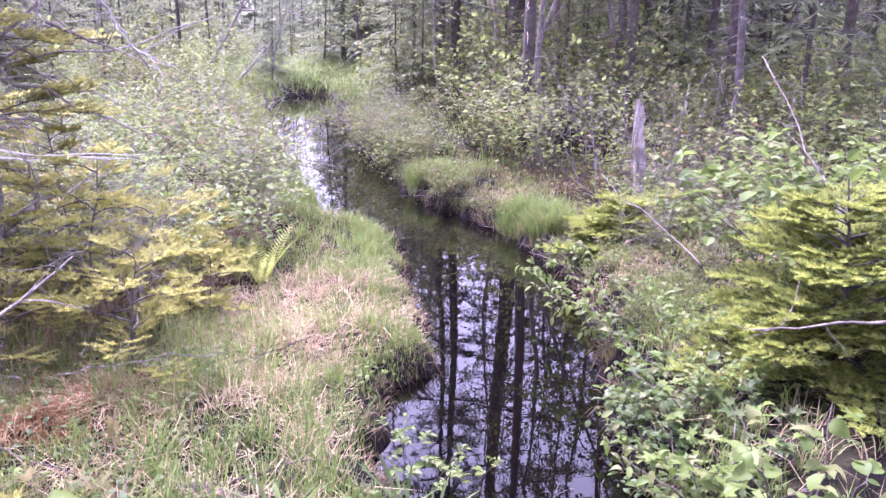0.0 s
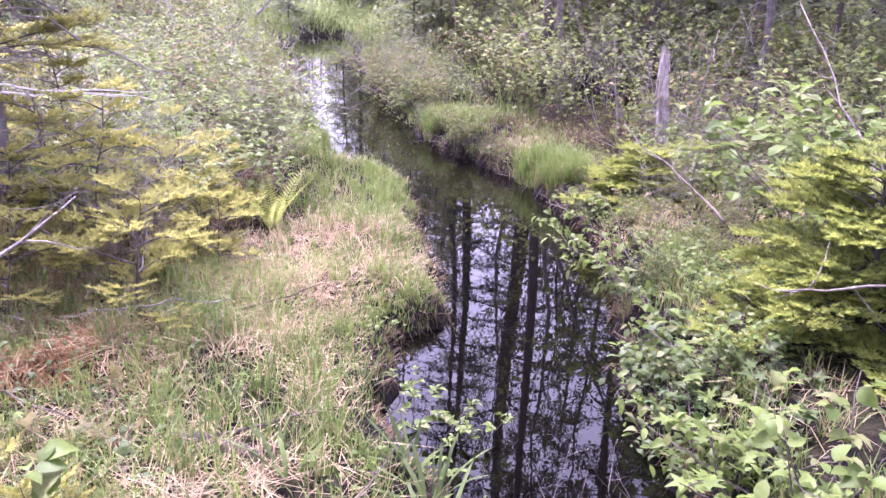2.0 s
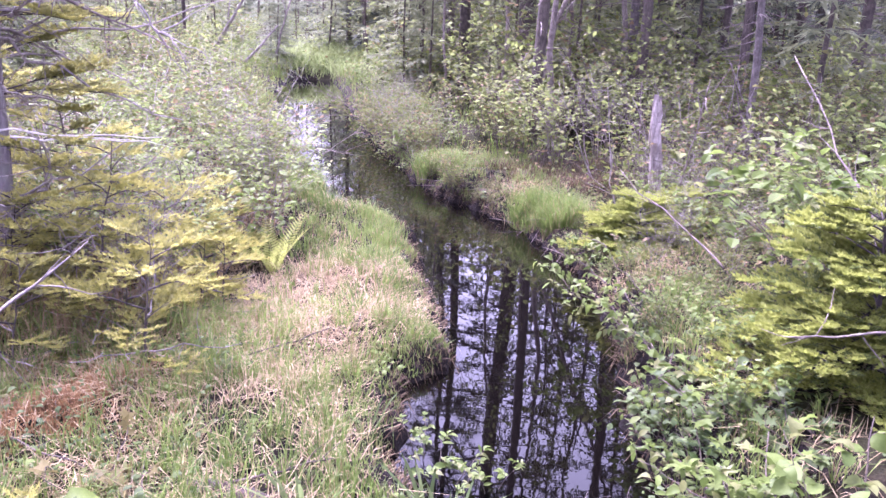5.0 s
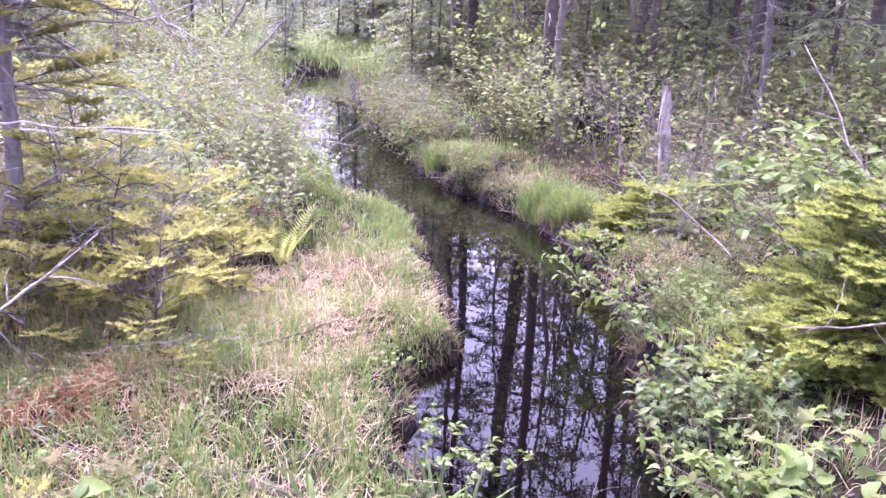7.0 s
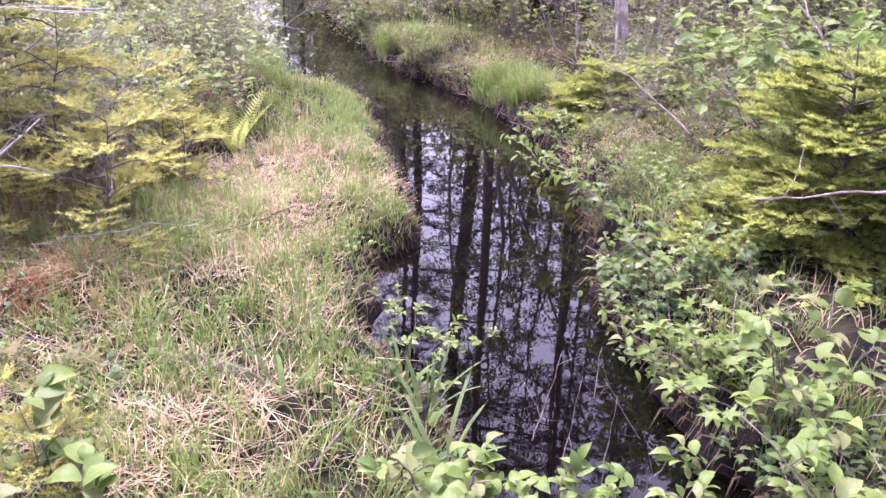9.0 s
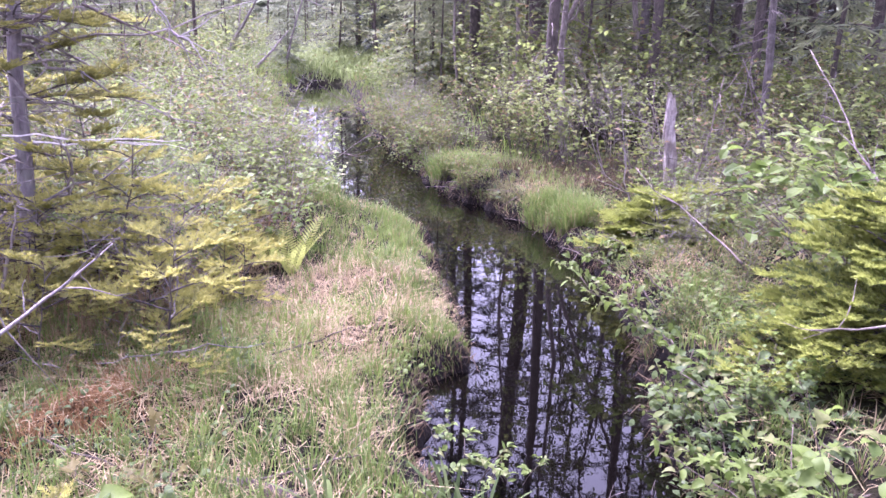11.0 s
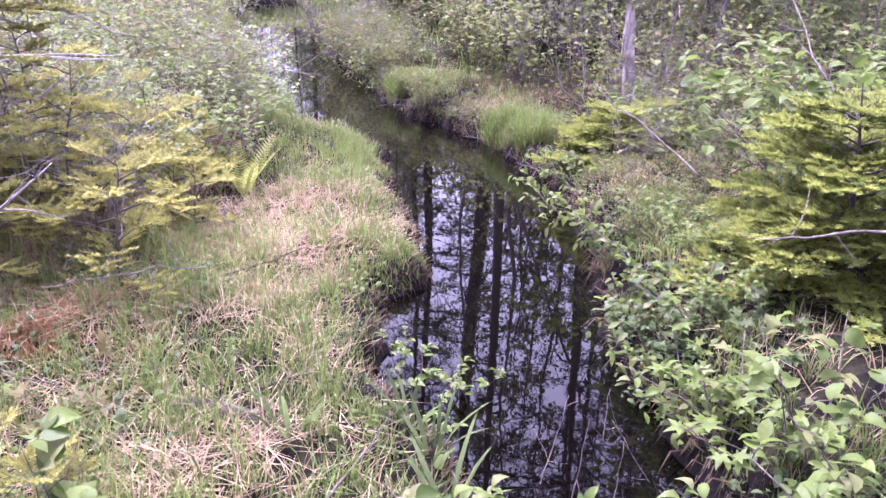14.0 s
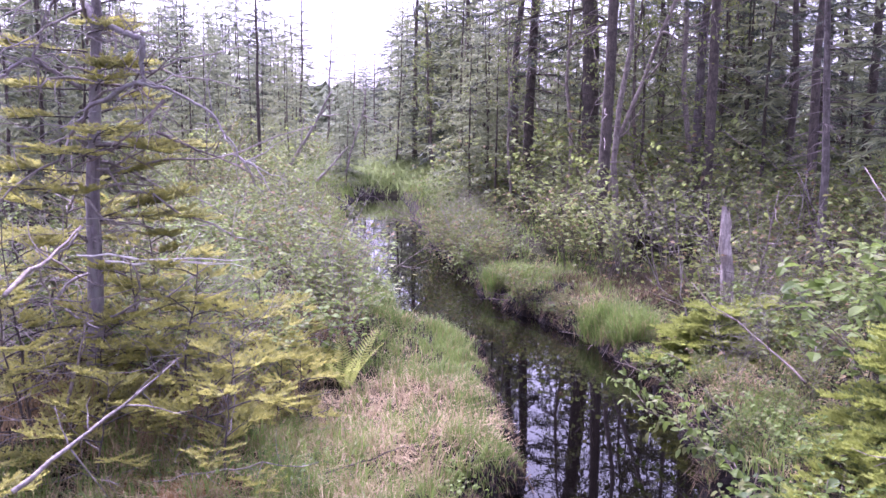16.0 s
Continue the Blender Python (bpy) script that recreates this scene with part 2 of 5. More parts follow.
NEEDLES_OLIVE = leaf_material("olive_needles", (.18, .185, .062), (.38, .38, .13), .45, .55, 3)
NEEDLES_FAR = leaf_material("far_needles", (.026, .034, .028), (.1, .12, .08), .2, .6, .4)
# needles of the hazy trees to the left: haze is put into the colour
NEEDLES_HAZED = leaf_material("hazed_needles", (.1, .125, .075), (.25, .28, .16), .4, .6, .4)
NEEDLES_BUSHY = leaf_material("bushy_needles", (.09, .108, .065), (.27, .3, .155), .3, .6, .5)
BARK = bark_material("spruce_bark", (.045, .035, .027), (.125, .102, .082), 40, .7)
BARK_PALE = bark_material("weathered_wood", (.105, .084, .068), (.3, .26, .22), 50, .5)
FIR_BARK = bark_material("fir_bark", (.025, .02, .02), (.085, .065, .06), 40, .5)
STEM = bark_material("shrub_stem", (.05, .038, .03), (.165, .13, .105), 60, .3)
DEADWOOD = bark_material("dead_twig", (.085, .066, .058), (.25, .205, .185), 60, .3)
TWIG_GREY = bark_material("lichened_twig", (.13, .11, .1), (.33, .295, .27), 60, .3)
BRACKEN = leaf_material("dead_bracken_stalk", (.09, .06, .032), (.27, .19, .1), .15, .8, 2.0)
BLEACHED = bark_material("bleached_wood", (.4, .37, .34), (.68, .64, .6), 60, .3)
STALK = leaf_material("dead_stalk", (.035, .025, .014), (.12, .085, .045), .1, .8, 2.0)
LEAF_MAPLE = leaf_material("yellowed_leaf", (.08, .075, .025), (.16, .14, .045), .3, .5, 3)
MOSS = leaf_material("rusty_moss", (.11, .062, .026), (.3, .18, .075), .25, .8, 5)

# ---------------------------------------------------------------- ground and brook
LEFT = [(.4, 1.75), (.2, 2.48), (.12, 2.86), (-.04, 3.11), (-.18, 3.41), (-.25, 3.72), (-.25, 4.3), (-.03, 4.62), (-.12, 5.25), (-.22, 5.57), (-.38, 6.48),
        (-.54, 7.51), (-.95, 8.0), (-1.26, 8.11), (-1.47, 8.52), (-1.95, 10), (-2.7, 12.2), (-4.0, 16.5), (-5.0, 20), (-5.7, 25)]
RIGHT = [(1.0, 1.75), (1.15, 2.3), (1.1, 2.55), (1.01, 2.86), (1.0, 3.13), (.94, 3.38), (.91, 3.63), (.9, 4.09), (.93, 4.45), (.98, 5.1), (1.0, 5.7), (.94, 6.5),
         (.76, 7.1), (.6, 7.7), (.25, 8.3), (.0, 8.85), (-.4, 9.35), (-.68, 10), (-1.05, 11.2), (-1.6, 13), (-2.6, 16.8), (-3.7, 21.8), (-4.6, 25.5)]
OUTLINE = np.array(LEFT + RIGHT[::-1], float)


def bank_distance(x, y):
    """Metres from the water's edge: minus in the brook."""
    p = np.stack([np.ravel(x), np.ravel(y)], 1)
    a, b = OUTLINE, np.roll(OUTLINE, -1, axis=0)
    best, inside = np.full(len(p), 1e9), np.zeros(len(p), bool)
    for (ax, ay), (bx, by) in zip(a, b):
        e = np.array((bx - ax, by - ay))
        w = p - (ax, ay)
        t = np.clip((w @ e) / (e @ e), 0, 1)
        best = np.minimum(best, np.hypot(*(w - t[:, None] * e).T))
        cross = ((ay > p[:, 1]) != (by > p[:, 1])) & (p[:, 0] < (bx - ax) * (p[:, 1] - ay) / (by - ay + 1e-12) + ax)
        inside ^= cross
    return np.where(inside, -best, best).reshape(np.shape(x))


def waves(x, y):
    """Hummocks, as a sum of slanting waves."""
    z = np.zeros(np.shape(x))
    for k, amp, ax, ay, ph in ((.7, .05, 1, .4, .3), (1.3, .04, -.6, 1, 1.9), (2.3, .035, .9, .8, 4.0), (4.1, .022, -1, .5, .7), (6.7, .014, .3, -1, 2.2), (11, .008, 1, -.8, 5.1)):
        z = z + amp * np.sin(k * (ax * x + ay * y) + ph + .6 * np.sin(.8 * k * (ay * x - ax * y)))
    return z


def ground_z(x, y):
    x, y = np.asarray(x, float), np.asarray(y, float)
    d = bank_distance(x, y)
    d = d + (.035 * np.sin(5.1 * x + 7.3 * y) + .025 * np.sin(13 * y - 9 * x + 1) + .015 * np.sin(31 * y + 17 * x)) * np.clip(1.3 - abs(d), 0, 1)
    right = .5 + .5 * np.tanh((x - .4 + .28 * np.maximum(y - 7.5, 0)) * 3)
    rim = .09 + .07 * right
    rise = rim * np.clip(d / (.1 + .1 * right), 0, 1) ** .8 + .14 * (1 - np.exp(-np.maximum(d, 0) / .8))
    bumps = waves(x, y) * np.clip(d / .5, 0, 1) * (1 + .3 * right)
    far = .5 * (1 - np.exp(-np.maximum(np.hypot(x, y) - 14, 0) / 20))
    z = np.where(d > 0, .01 + rise + bumps + far * np.clip(d / 2, 0, 1), -np.clip(-d * 1.6, .0, .4) - .015)
    return z


def steps(lo, fine_lo, fine_hi, hi, step, grow=1.16):
    mid = list(np.arange(fine_lo, fine_hi, step))
    up, s, v = [], step, mid[-1]
    while v < hi:
        s *= grow
        v += s
        up.append(v)
    down, s, v = [], step, mid[0]
    while v > lo:
        s *= grow
        v -= s
        down.append(v)
    return np.array(down[::-1] + mid + up)


gx, gy = steps(-600, -3.2, 3.2, 600, .05, 1.12), steps(-600, 1.6, 9.5, 900, .05, 1.08)
X, Y = np.meshgrid(gx, gy, indexing="ij")
near = (abs(X) < 3.2) & (Y > 1.6) & (Y < 9.5)
Z = ground_z(X, Y) + rng.normal(0, 1, X.shape) * np.where(near, .012, .002)
ny = len(gy)
i, j = np.meshgrid(np.arange(len(gx) - 1), np.arange(ny - 1), indexing="ij")
q = (i * ny + j).ravel()
land = Soup().add(np.stack([X, Y, Z], -1), np.concatenate([np.stack([q, q + ny, q + ny + 1], 1), np.stack([q, q + ny + 1, q + 1], 1)]))
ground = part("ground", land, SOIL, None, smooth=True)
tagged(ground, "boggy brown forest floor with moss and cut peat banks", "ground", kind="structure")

sheet = Soup()
edge_l = np.array([np.interp(np.linspace(0, 1, 120), np.linspace(0, 1, len(LEFT)), c) for c in np.array(LEFT).T]).T
edge_r = np.array([np.interp(np.linspace(0, 1, 120), np.linspace(0, 1, len(RIGHT)), c) for c in np.array(RIGHT).T]).T
across = unit(edge_r - edge_l)
rows = np.stack([edge_l - across * .12, edge_l, .5 * (edge_l + edge_r), edge_r, edge_r + across * .12], 1)
k = (np.arange(119)[:, None] * 5 + np.arange(4)[None]).ravel()
sheet.add(np.concatenate([rows.reshape(-1, 2), np.zeros((600, 1))], 1), np.concatenate([np.stack([k, k + 1, k + 6], 1), np.stack([k, k + 6, k + 5], 1)]))
water = part("water", sheet, WATER, None, smooth=True)
tagged(water, "still peat-black brook water mirroring the trees", "water", kind="structure")


def on_ground(x, y, sink=.02):
    return np.array((x, y, float(ground_z(np.array([x]), np.array([y]))[0]) - sink))


# ---------------------------------------------------------------- makers
def blades(soup, base, height, lean, width, r, flat=0.0):
    """Bent blades of grass: base points, heights, how far they lean over, widths."""
    n = len(base)
    az = r.uniform(0, 2 * np.pi, n)
    out = np.stack([np.cos(az), np.sin(az), np.zeros(n)], 1)
    side = np.stack([-np.sin(az), np.cos(az), np.zeros(n)], 1)
    twist = r.uniform(-1, 1, n)[:, None]
    side = unit(side + out * twist)
    up = np.array((0, 0, 1.0))
    h, ln, w = height[:, None], lean[:, None], width[:, None]
    mid = base + up * h * .55 * (1 - flat) + out * h * ln * .3
    top = base + up * h * (1 - .45 * ln) * (1 - flat) + out * h * ln * .95 + up * .02
    v = np.stack([base - side * w * .5, base + side * w * .5, mid - side * w * .42, mid + side * w * .42, top], 1)
    f = np.array([(0, 1, 3), (0, 3, 2), (2, 3, 4)])[None] + (np.arange(n) * 5)[:, None, None]
    soup.add(v.reshape(-1, 3), f.reshape(-1, 3))


def shrub(name, height, width, stems, leaf, size, per_twig=6, twigs=5, r=rng, stem_mat=None, leaf_mat=None, singles=False, lean=(0, 0), bare=.25, radius=.006, joined=False):
    """A bush of several stems from one foot, with side twigs and leaves."""
    root = new(name)
    pos, axis, ups = [], [], []
    wood = Soup()
    for s in range(stems):
        wood = wood if joined else Soup()
        az = 2 * np.pi * s / stems + r.uniform(-.6, .6)
        out = np.array((np.cos(az), np.sin(az), 0))
        h = height * r.uniform(.6, 1.05)
        tilt = r.uniform(.3, 1.0) * width / height
        line = curve(out * r.uniform(.01, .06) - (0, 0, .06), out * tilt * .5 + (lean[0] * .5, lean[1] * .5, 1), h, 8, out * tilt * .55 + (lean[0] * .6, lean[1] * .6, -.12), .05, r)
        rad = radius * r.uniform(.7, 1.3)
        tube(wood, line[[0, 2, 4, 7]] if joined else line, np.linspace(rad, rad * .3, 4 if joined else 8), 4 if joined else 5)
        for w in range(twigs):
            at = bare + (1 - bare) * (w + r.uniform(0, 1)) / twigs
            k0 = min(int(at * 7), 6)
            p0 = line[k0] + (line[k0 + 1] - line[k0]) * (at * 7 - k0)
            a2 = r.uniform(0, 2 * np.pi)
            d2 = np.array((np.cos(a2), np.sin(a2), r.uniform(.1, .9)))
            ln = height * r.uniform(.12, .3) * (1.15 - .5 * at)
            tw = curve(p0, d2, ln, 4, (0, 0, -.1), .06, r)
            tube(wood, tw[::3] if joined else tw, np.linspace(rad * .45, rad * .18, 2 if joined else 4), 3)
            for q in range(per_twig):
                t = (q + .6) / per_twig
                k1 = min(int(t * 3), 2)
                pos.append(tw[k1] + (tw[k1 + 1] - tw[k1]) * (t * 3 - k1) + (r.normal(0, size * .6, 3) if joined else 0))
                sd = np.array((-d2[1], d2[0], 0)) * (1 if q % 2 else -1)
                axis.append(unit(d2) * .6 + sd * r.uniform(.4, 1.1) + r.normal(0, .25, 3) + (0, 0, -.1))
                ups.append(r.normal(0, .35, 3) + (0, 0, 1))
            pos.append(tw[-1])
            axis.append(d2 + r.normal(0, .2, 3))
            ups.append(r.normal(0, .3, 3) + (0, 0, 1))
        if not joined:
            part("stem", wood, stem_mat or STEM, root, smooth=True)
    if joined:
        tagged(part("brushwood", wood, stem_mat or STEM, root, smooth=True), kind="stuff")
    pos, axis, ups = np.array(pos), np.array(axis), np.array(ups)
    sizes = size * r.uniform(.55, 1.15, len(pos))
    if singles:
        kinds = []
        for c in range(3):
            s = Soup().add(leaf[0] * (1 + .12 * (c - 1), 1, 1 + .6 * (c - 1)), leaf[1])
            kinds.append(s.mesh("leaf", True))
            kinds[-1].materials.append(leaf_mat or LEAF_LIGHT)
        ax = unit(axis)
        sd = unit(np.cross(ax, ups))
        nm = np.cross(sd, ax)
        for q in range(len(pos)):
            ob = part("leaf", kinds[q % 3], None, root)
            ob.matrix_basis = Matrix([(*(sd[q][c] * sizes[q], ax[q][c] * sizes[q], nm[q][c] * sizes[q], pos[q][c]),) for c in range(3)] + [(0, 0, 0, 1)])
    else:
        s = Soup()
        spread(s, leaf, pos, axis, ups, sizes)
        tagged(part("foliage", s, leaf_mat or LEAF_MID, root), kind="stuff")
    return root


def place(ob, x, y, turn=0, scale=1.0, sink=.02):
    ob.location = on_ground(x, y, sink)
    ob.rotation_euler = (0, 0, radians(turn))
    ob.scale = (scale,) * 3
    return ob


def again(ob, x, y, turn, scale=1.0, tip=(0, 0), sink=.02):
    """Another one of a thing, turned and scaled."""
    c = copy_thing(ob, Matrix.Translation(on_ground(x, y, sink)) @ pose(0, 0, 0, tip[0], tip[1], turn))
    c.scale = ob.scale * scale
    return c


def bough(root, start, direction, length, r, dens, needle, old, young, droop=-.2, young_part=.4, radius=.006, gap=.1, fine=3, bare=.16, finger=1.0, rise=.0):
    """A fir bough: a woody axis, side twigs in one flat fan, short shoots on them, and fine needles combed along every shoot; fresh tips are a part of their own."""
    wood, inner, outer = Soup(), Soup(), Soup()
    line = curve(start, direction, length, 8, (0, 0, droop), .03, r)
    tube(wood, line, np.linspace(radius * .8, radius * .25, 8), 4)
    d = unit(np.asarray(direction, float))
    sd = unit(np.cross(d, (0, 0, 1)))
    shoots = [(line[-3], line[-1] - line[-3] + d * .03, .8)]
    n = max(3, int(length / gap))
    for q in range(n):
        t = bare + (.98 - bare) * (q + r.uniform(0, .7)) / n
        k0 = min(int(t * 7), 6)
        p0 = line[k0] + (line[k0 + 1] - line[k0]) * (t * 7 - k0)
        for s in (-1, 1):
            ln = min(.3, length * (.42 * (1 - t) + .14)) * r.uniform(.6, 1.15)
            tw = curve(p0, d * .8 + sd * s * r.uniform(.6, 1.0) + (0, 0, r.uniform(-.1, .18) + rise), ln, 4, (0, 0, -.1 + rise), .04, r)
            tube(wood, tw, np.linspace(radius * .25, radius * .1, 4), 3)
            ax = unit(tw[-1] - tw[0])
            sx = unit(np.cross(ax, (0, 0, 1)))
            shoots += [(tw[0] + (tw[-1] - tw[0]) * .2, (tw[-1] - tw[0]) * .5, .3), (tw[0] + (tw[-1] - tw[0]) * .66, (tw[-1] - tw[0]) * .5, 1.2)]
            m = max(1, int(round(fine * ln / .2)))
            for j in range(m):
                pj = tw[0] + (tw[-1] - tw[0]) * (j + r.uniform(.5, 1)) / m
                for s2 in (-1, 1):
                    shoots.append((pj, unit(ax + sx * s2 * r.uniform(.6, 1) + (0, 0, r.uniform(-.15, .22) + 1.5 * rise)) * r.uniform(.035, .07) * finger * (1.2 - .4 * j / m), 1.1))
    for p, v, age in shoots:
        out = outer if r.random() < young_part * age else inner
        ln = np.linalg.norm(v)
        m = max(8, int(ln * dens))
        tt = r.uniform(0, 1, m)
        ax = v / ln
        s1 = unit(np.cross(ax, (0, .1, 1)))
        u1 = np.cross(s1, ax)
        phi = r.uniform(-.35, np.pi + .35, m)
        nd = ax * r.uniform(.5, 1.0, m)[:, None] + s1 * np.cos(phi)[:, None] + u1 * (np.sin(phi) * .65)[:, None]
        spread(out, NEEDLE, p + v * tt[:, None], nd, u1 + r.normal(0, .5, (m, 3)), needle * r.uniform(.7, 1.15, m) * (1.1 - .35 * tt))
    b = part("bough", wood, FIR_BARK, root, smooth=True)
    if inner.n:
        part("needles", inner, old, b)
    if outer.n:
        part("young_needles", outer, young, b, "fresh yellow-green needles")
    return b


def fir(name, height, reach, tiers, per_tier, r, dens=260, needle=.022, old=None, young=None, lift=.1, droop=-.2, start=.08, trunk=.02, lean=(0, 0), young_part=.45, sides=None, gap=.1, skip=.0, fine=3, finger=1.0, bark=None, rise=.0):
    """A young conifer with whorls of flat boughs."""
    root = new(name)
    wood = Soup()
    line = curve((0, 0, -.08), (lean[0], lean[1], 1), height, 10, (0, 0, 0), .012, r)
    tube(wood, line, np.linspace(trunk, trunk * .2, 10), 8)
    part("trunk", wood, bark or FIR_BARK, root, smooth=True)
    for k in range(tiers):
        t = start + (.97 - start) * k / tiers
        for b in range(per_tier):
            az = 2 * np.pi * (b + .5 * (k % 2)) / per_tier + r.uniform(-.35, .35)
            if sides and not any(abs((az - radians(c) + np.pi) % (2 * np.pi) - np.pi) < radians(w) for c, w in sides):
                continue
            if r.random() < skip:
                continue
            tt = np.clip(t + r.uniform(-.05, .05), 0, .97)
            k0 = min(int(tt * 9), 8)
            p0 = line[k0] + (line[k0 + 1] - line[k0]) * (tt * 9 - k0)
            ln = reach * (1 - tt) ** .75 * r.uniform(.75, 1.1) + .06
            bough(root, p0, (np.cos(az), np.sin(az), lift + .5 * tt), ln, r, dens, needle, old or NEEDLES_OLD, young or NEEDLES_NEW, droop, young_part, .004 + .006 * ln, gap, fine, .16, finger, rise)
    return root


def ragged_spruce(name, height, reach, boughs, twigs, r, young_part=.6, trunk=.01, wood_mat=None):
    """A stunted bog spruce: a crooked stem, a few boughs needled at their ends alone, and bare dead twigs."""
    root = new(name)
    wood = Soup()
    line = curve((0, 0, -.06), (r.uniform(-.15, .15), r.uniform(-.15, .15), 1), height, 10, (0, 0, 0), .035, r)
    tube(wood, line, np.linspace(trunk, trunk * .25, 10), 6)
    part("trunk", wood, wood_mat or BARK, root, smooth=True)
    for k in range(boughs):
        t = np.clip(.18 + .8 * (k + r.uniform(-.5, .5)) / boughs, .1, .98)
        k0 = min(int(t * 9), 8)
        p0 = line[k0] + (line[k0 + 1] - line[k0]) * (t * 9 - k0)
        az = k * 2.4 + r.uniform(-.7, .7)
        ln = (reach * (1 - .75 * t) + .08) * r.uniform(.6, 1.15)
        bough(root, p0, (np.cos(az), np.sin(az), .15 + .5 * t), ln, r, 350, .025, NEEDLES_OLIVE, NEEDLES_YELLOW, -.25, young_part, .004 + .005 * ln, .085, 3, r.uniform(.2, .5), 1.4, .06)
    for k in range(twigs):
        t = r.uniform(.1, .85)
        p0 = line[int(t * 9)]
        az = r.uniform(0, 6.28)
        limb = curve(p0, (np.cos(az), np.sin(az), r.uniform(-.3, .5)), reach * r.uniform(.5, 1.2), 7, r.normal(0, .3, 3), .1, r)
        s = Soup()
        tube(s, limb, np.linspace(.0045, .0015, 7), 4)
        for w in range(4):
            tube(s, curve(limb[1 + w], r.normal(0, 1, 3), reach * r.uniform(.15, .4), 4, r.normal(0, .3, 3), .1, r), np.linspace(.002, .001, 4), 3)
        part("dead_limb", s, TWIG_GREY, root, "bare grey dead limb", True)
    return root


def forest_conifer(name, height, reach, r, first=.15, boughs=90, trunk=.12, mat=None, dead=.0, bark=None, lean=(0, 0), far=False, coarse=1.0):
    """A tall spruce or fir: trunk, dead lower limbs, and a crown of drooping sprays."""
    root = new(name)
    wood, crown = Soup(), Soup()
    line = curve((0, 0, -.15), (lean[0], lean[1], 1), height, 12, (0, 0, 0), .01, r)
    tube(wood, line, np.linspace(trunk, trunk * .12, 12), 8)
    part("trunk", wood, bark or BARK, root, smooth=True)
    snags = Soup()
    for b in range(int(dead)):
        t = r.uniform(.06, max(first + .15, .2))
        p0 = line[0] + (line[-1] - line[0]) * t
        az = r.uniform(0, 2 * np.pi)
        tube(snags, curve(p0, (np.cos(az), np.sin(az), r.uniform(-.3, .2)), r.uniform(.3, 1) * reach * .8, 5, (0, 0, -.25), .08, r), np.linspace(.012, .003, 5), 3)
    if dead:
        tagged(part("dead_branchwood", snags, DEADWOOD, root), kind="stuff")
    limbs = Soup()
    for b in range(boughs):
        t = first + (1 - first) * (b + r.uniform(0, 1)) / boughs
        k0 = min(int(t * 11), 10)
        p0 = line[k0] + (line[k0 + 1] - line[k0]) * (t * 11 - k0)
        az = b * 2.4 + r.uniform(-.4, .4)
        ln = (reach * (1 - (t - first) / (1 - first)) ** .8 + .12) * r.uniform(.6, 1.15)
        d = np.array((np.cos(az), np.sin(az), r.uniform(-.25, .15) + .45 * t))
        ax = curve(p0, d, ln, 5, (0, 0, -.18), .03, r)
        if not far:
            tube(limbs, ax, np.linspace(.006 + .008 * ln, .003, 5), 3)
        n = int((9 + 16 * ln) / coarse) if far else int(11 + 17 * ln)
        tt = r.uniform(.12, 1, n)
        kk = np.minimum((tt * 4).astype(int), 3)
        p = ax[kk] + (ax[kk + 1] - ax[kk]) * (tt * 4 - kk)[:, None]
        sd = np.array((-d[1], d[0], 0))
        dirs = unit(d) * r.uniform(.3, 1, n)[:, None] + sd * r.uniform(-1.1, 1.1, n)[:, None] + np.stack([r.normal(0, .15, n), r.normal(0, .15, n), r.uniform(-.55, .15, n)], 1)
        spread(crown, FAR_SPRAY if far else NEAR_SPRAY, p, dirs, r.normal(0, .4, (n, 3)) + (0, 0, 1), (.92 * coarse if far else .9) * r.uniform(.16, .38, n) * (1.25 - .6 * tt) * min(1.2, .5 + ln))
    if not far:
        tagged(part("branchwood", limbs, BARK, root), kind="stuff")
    tagged(part("crown", crown, mat or NEEDLES_FAR, root), kind="stuff")
    return root


def broadleaf_tree(name, height, reach, r, trunk=.07, mat=None, bark=None, first=.35, limbs=16, leaf=.07, lean=(0, 0)):
    """A slim broad-leaved tree: trunk, limbs, twigs and clumps of small leaves."""
    root = new(name)
    wood, crown, arms = Soup(), Soup(), Soup()
    line = curve((0, 0, -.15), (lean[0], lean[1], 1), height, 12, (0, 0, 0), .03, r)
    tube(wood, line, np.linspace(trunk, trunk * .15, 12), 8)
    part("trunk", wood, bark or BARK_PALE, root, smooth=True)
    for b in range(limbs):
        t = first + (1 - first) * (b + r.uniform(0, 1)) / limbs
        k0 = min(int(t * 11), 10)
        p0 = line[k0] + (line[k0 + 1] - line[k0]) * (t * 11 - k0)
        az = b * 2.4 + r.uniform(-.5, .5)
        ln = reach * (1.1 - .6 * t) * r.uniform(.5, 1.1)
        ax = curve(p0, (np.cos(az), np.sin(az), r.uniform(.3, 1.1)), ln, 6, (0, 0, -.1), .07, r)
        tube(arms, ax, np.linspace(trunk * .25, .004, 6), 4)
        for w in range(7):
            q0 = ax[1 + w % 5]
            tw = curve(q0, r.normal(0, 1, 3) + (0, 0, .3), ln * r.uniform(.2, .45), 4, (0, 0, -.1), .08, r)
            tube(arms, tw, np.linspace(.006, .002, 4), 3)
            n = 16
            tt = r.uniform(.1, 1, n)
            p = tw[0] + (tw[-1] - tw[0]) * tt[:, None] + r.normal(0, .05, (n, 3))
            spread(crown, LEAF_SMALL, p, r.normal(0, 1, (n, 3)), r.normal(0, .5, (n, 3)) + (0, 0, 1), leaf * r.uniform(.6, 1.2, n))
    tagged(part("branchwood", arms, bark or BARK_PALE, root), kind="stuff")
    tagged(part("crown", crown, mat or LEAF_FAR, root), kind="stuff")
    return root


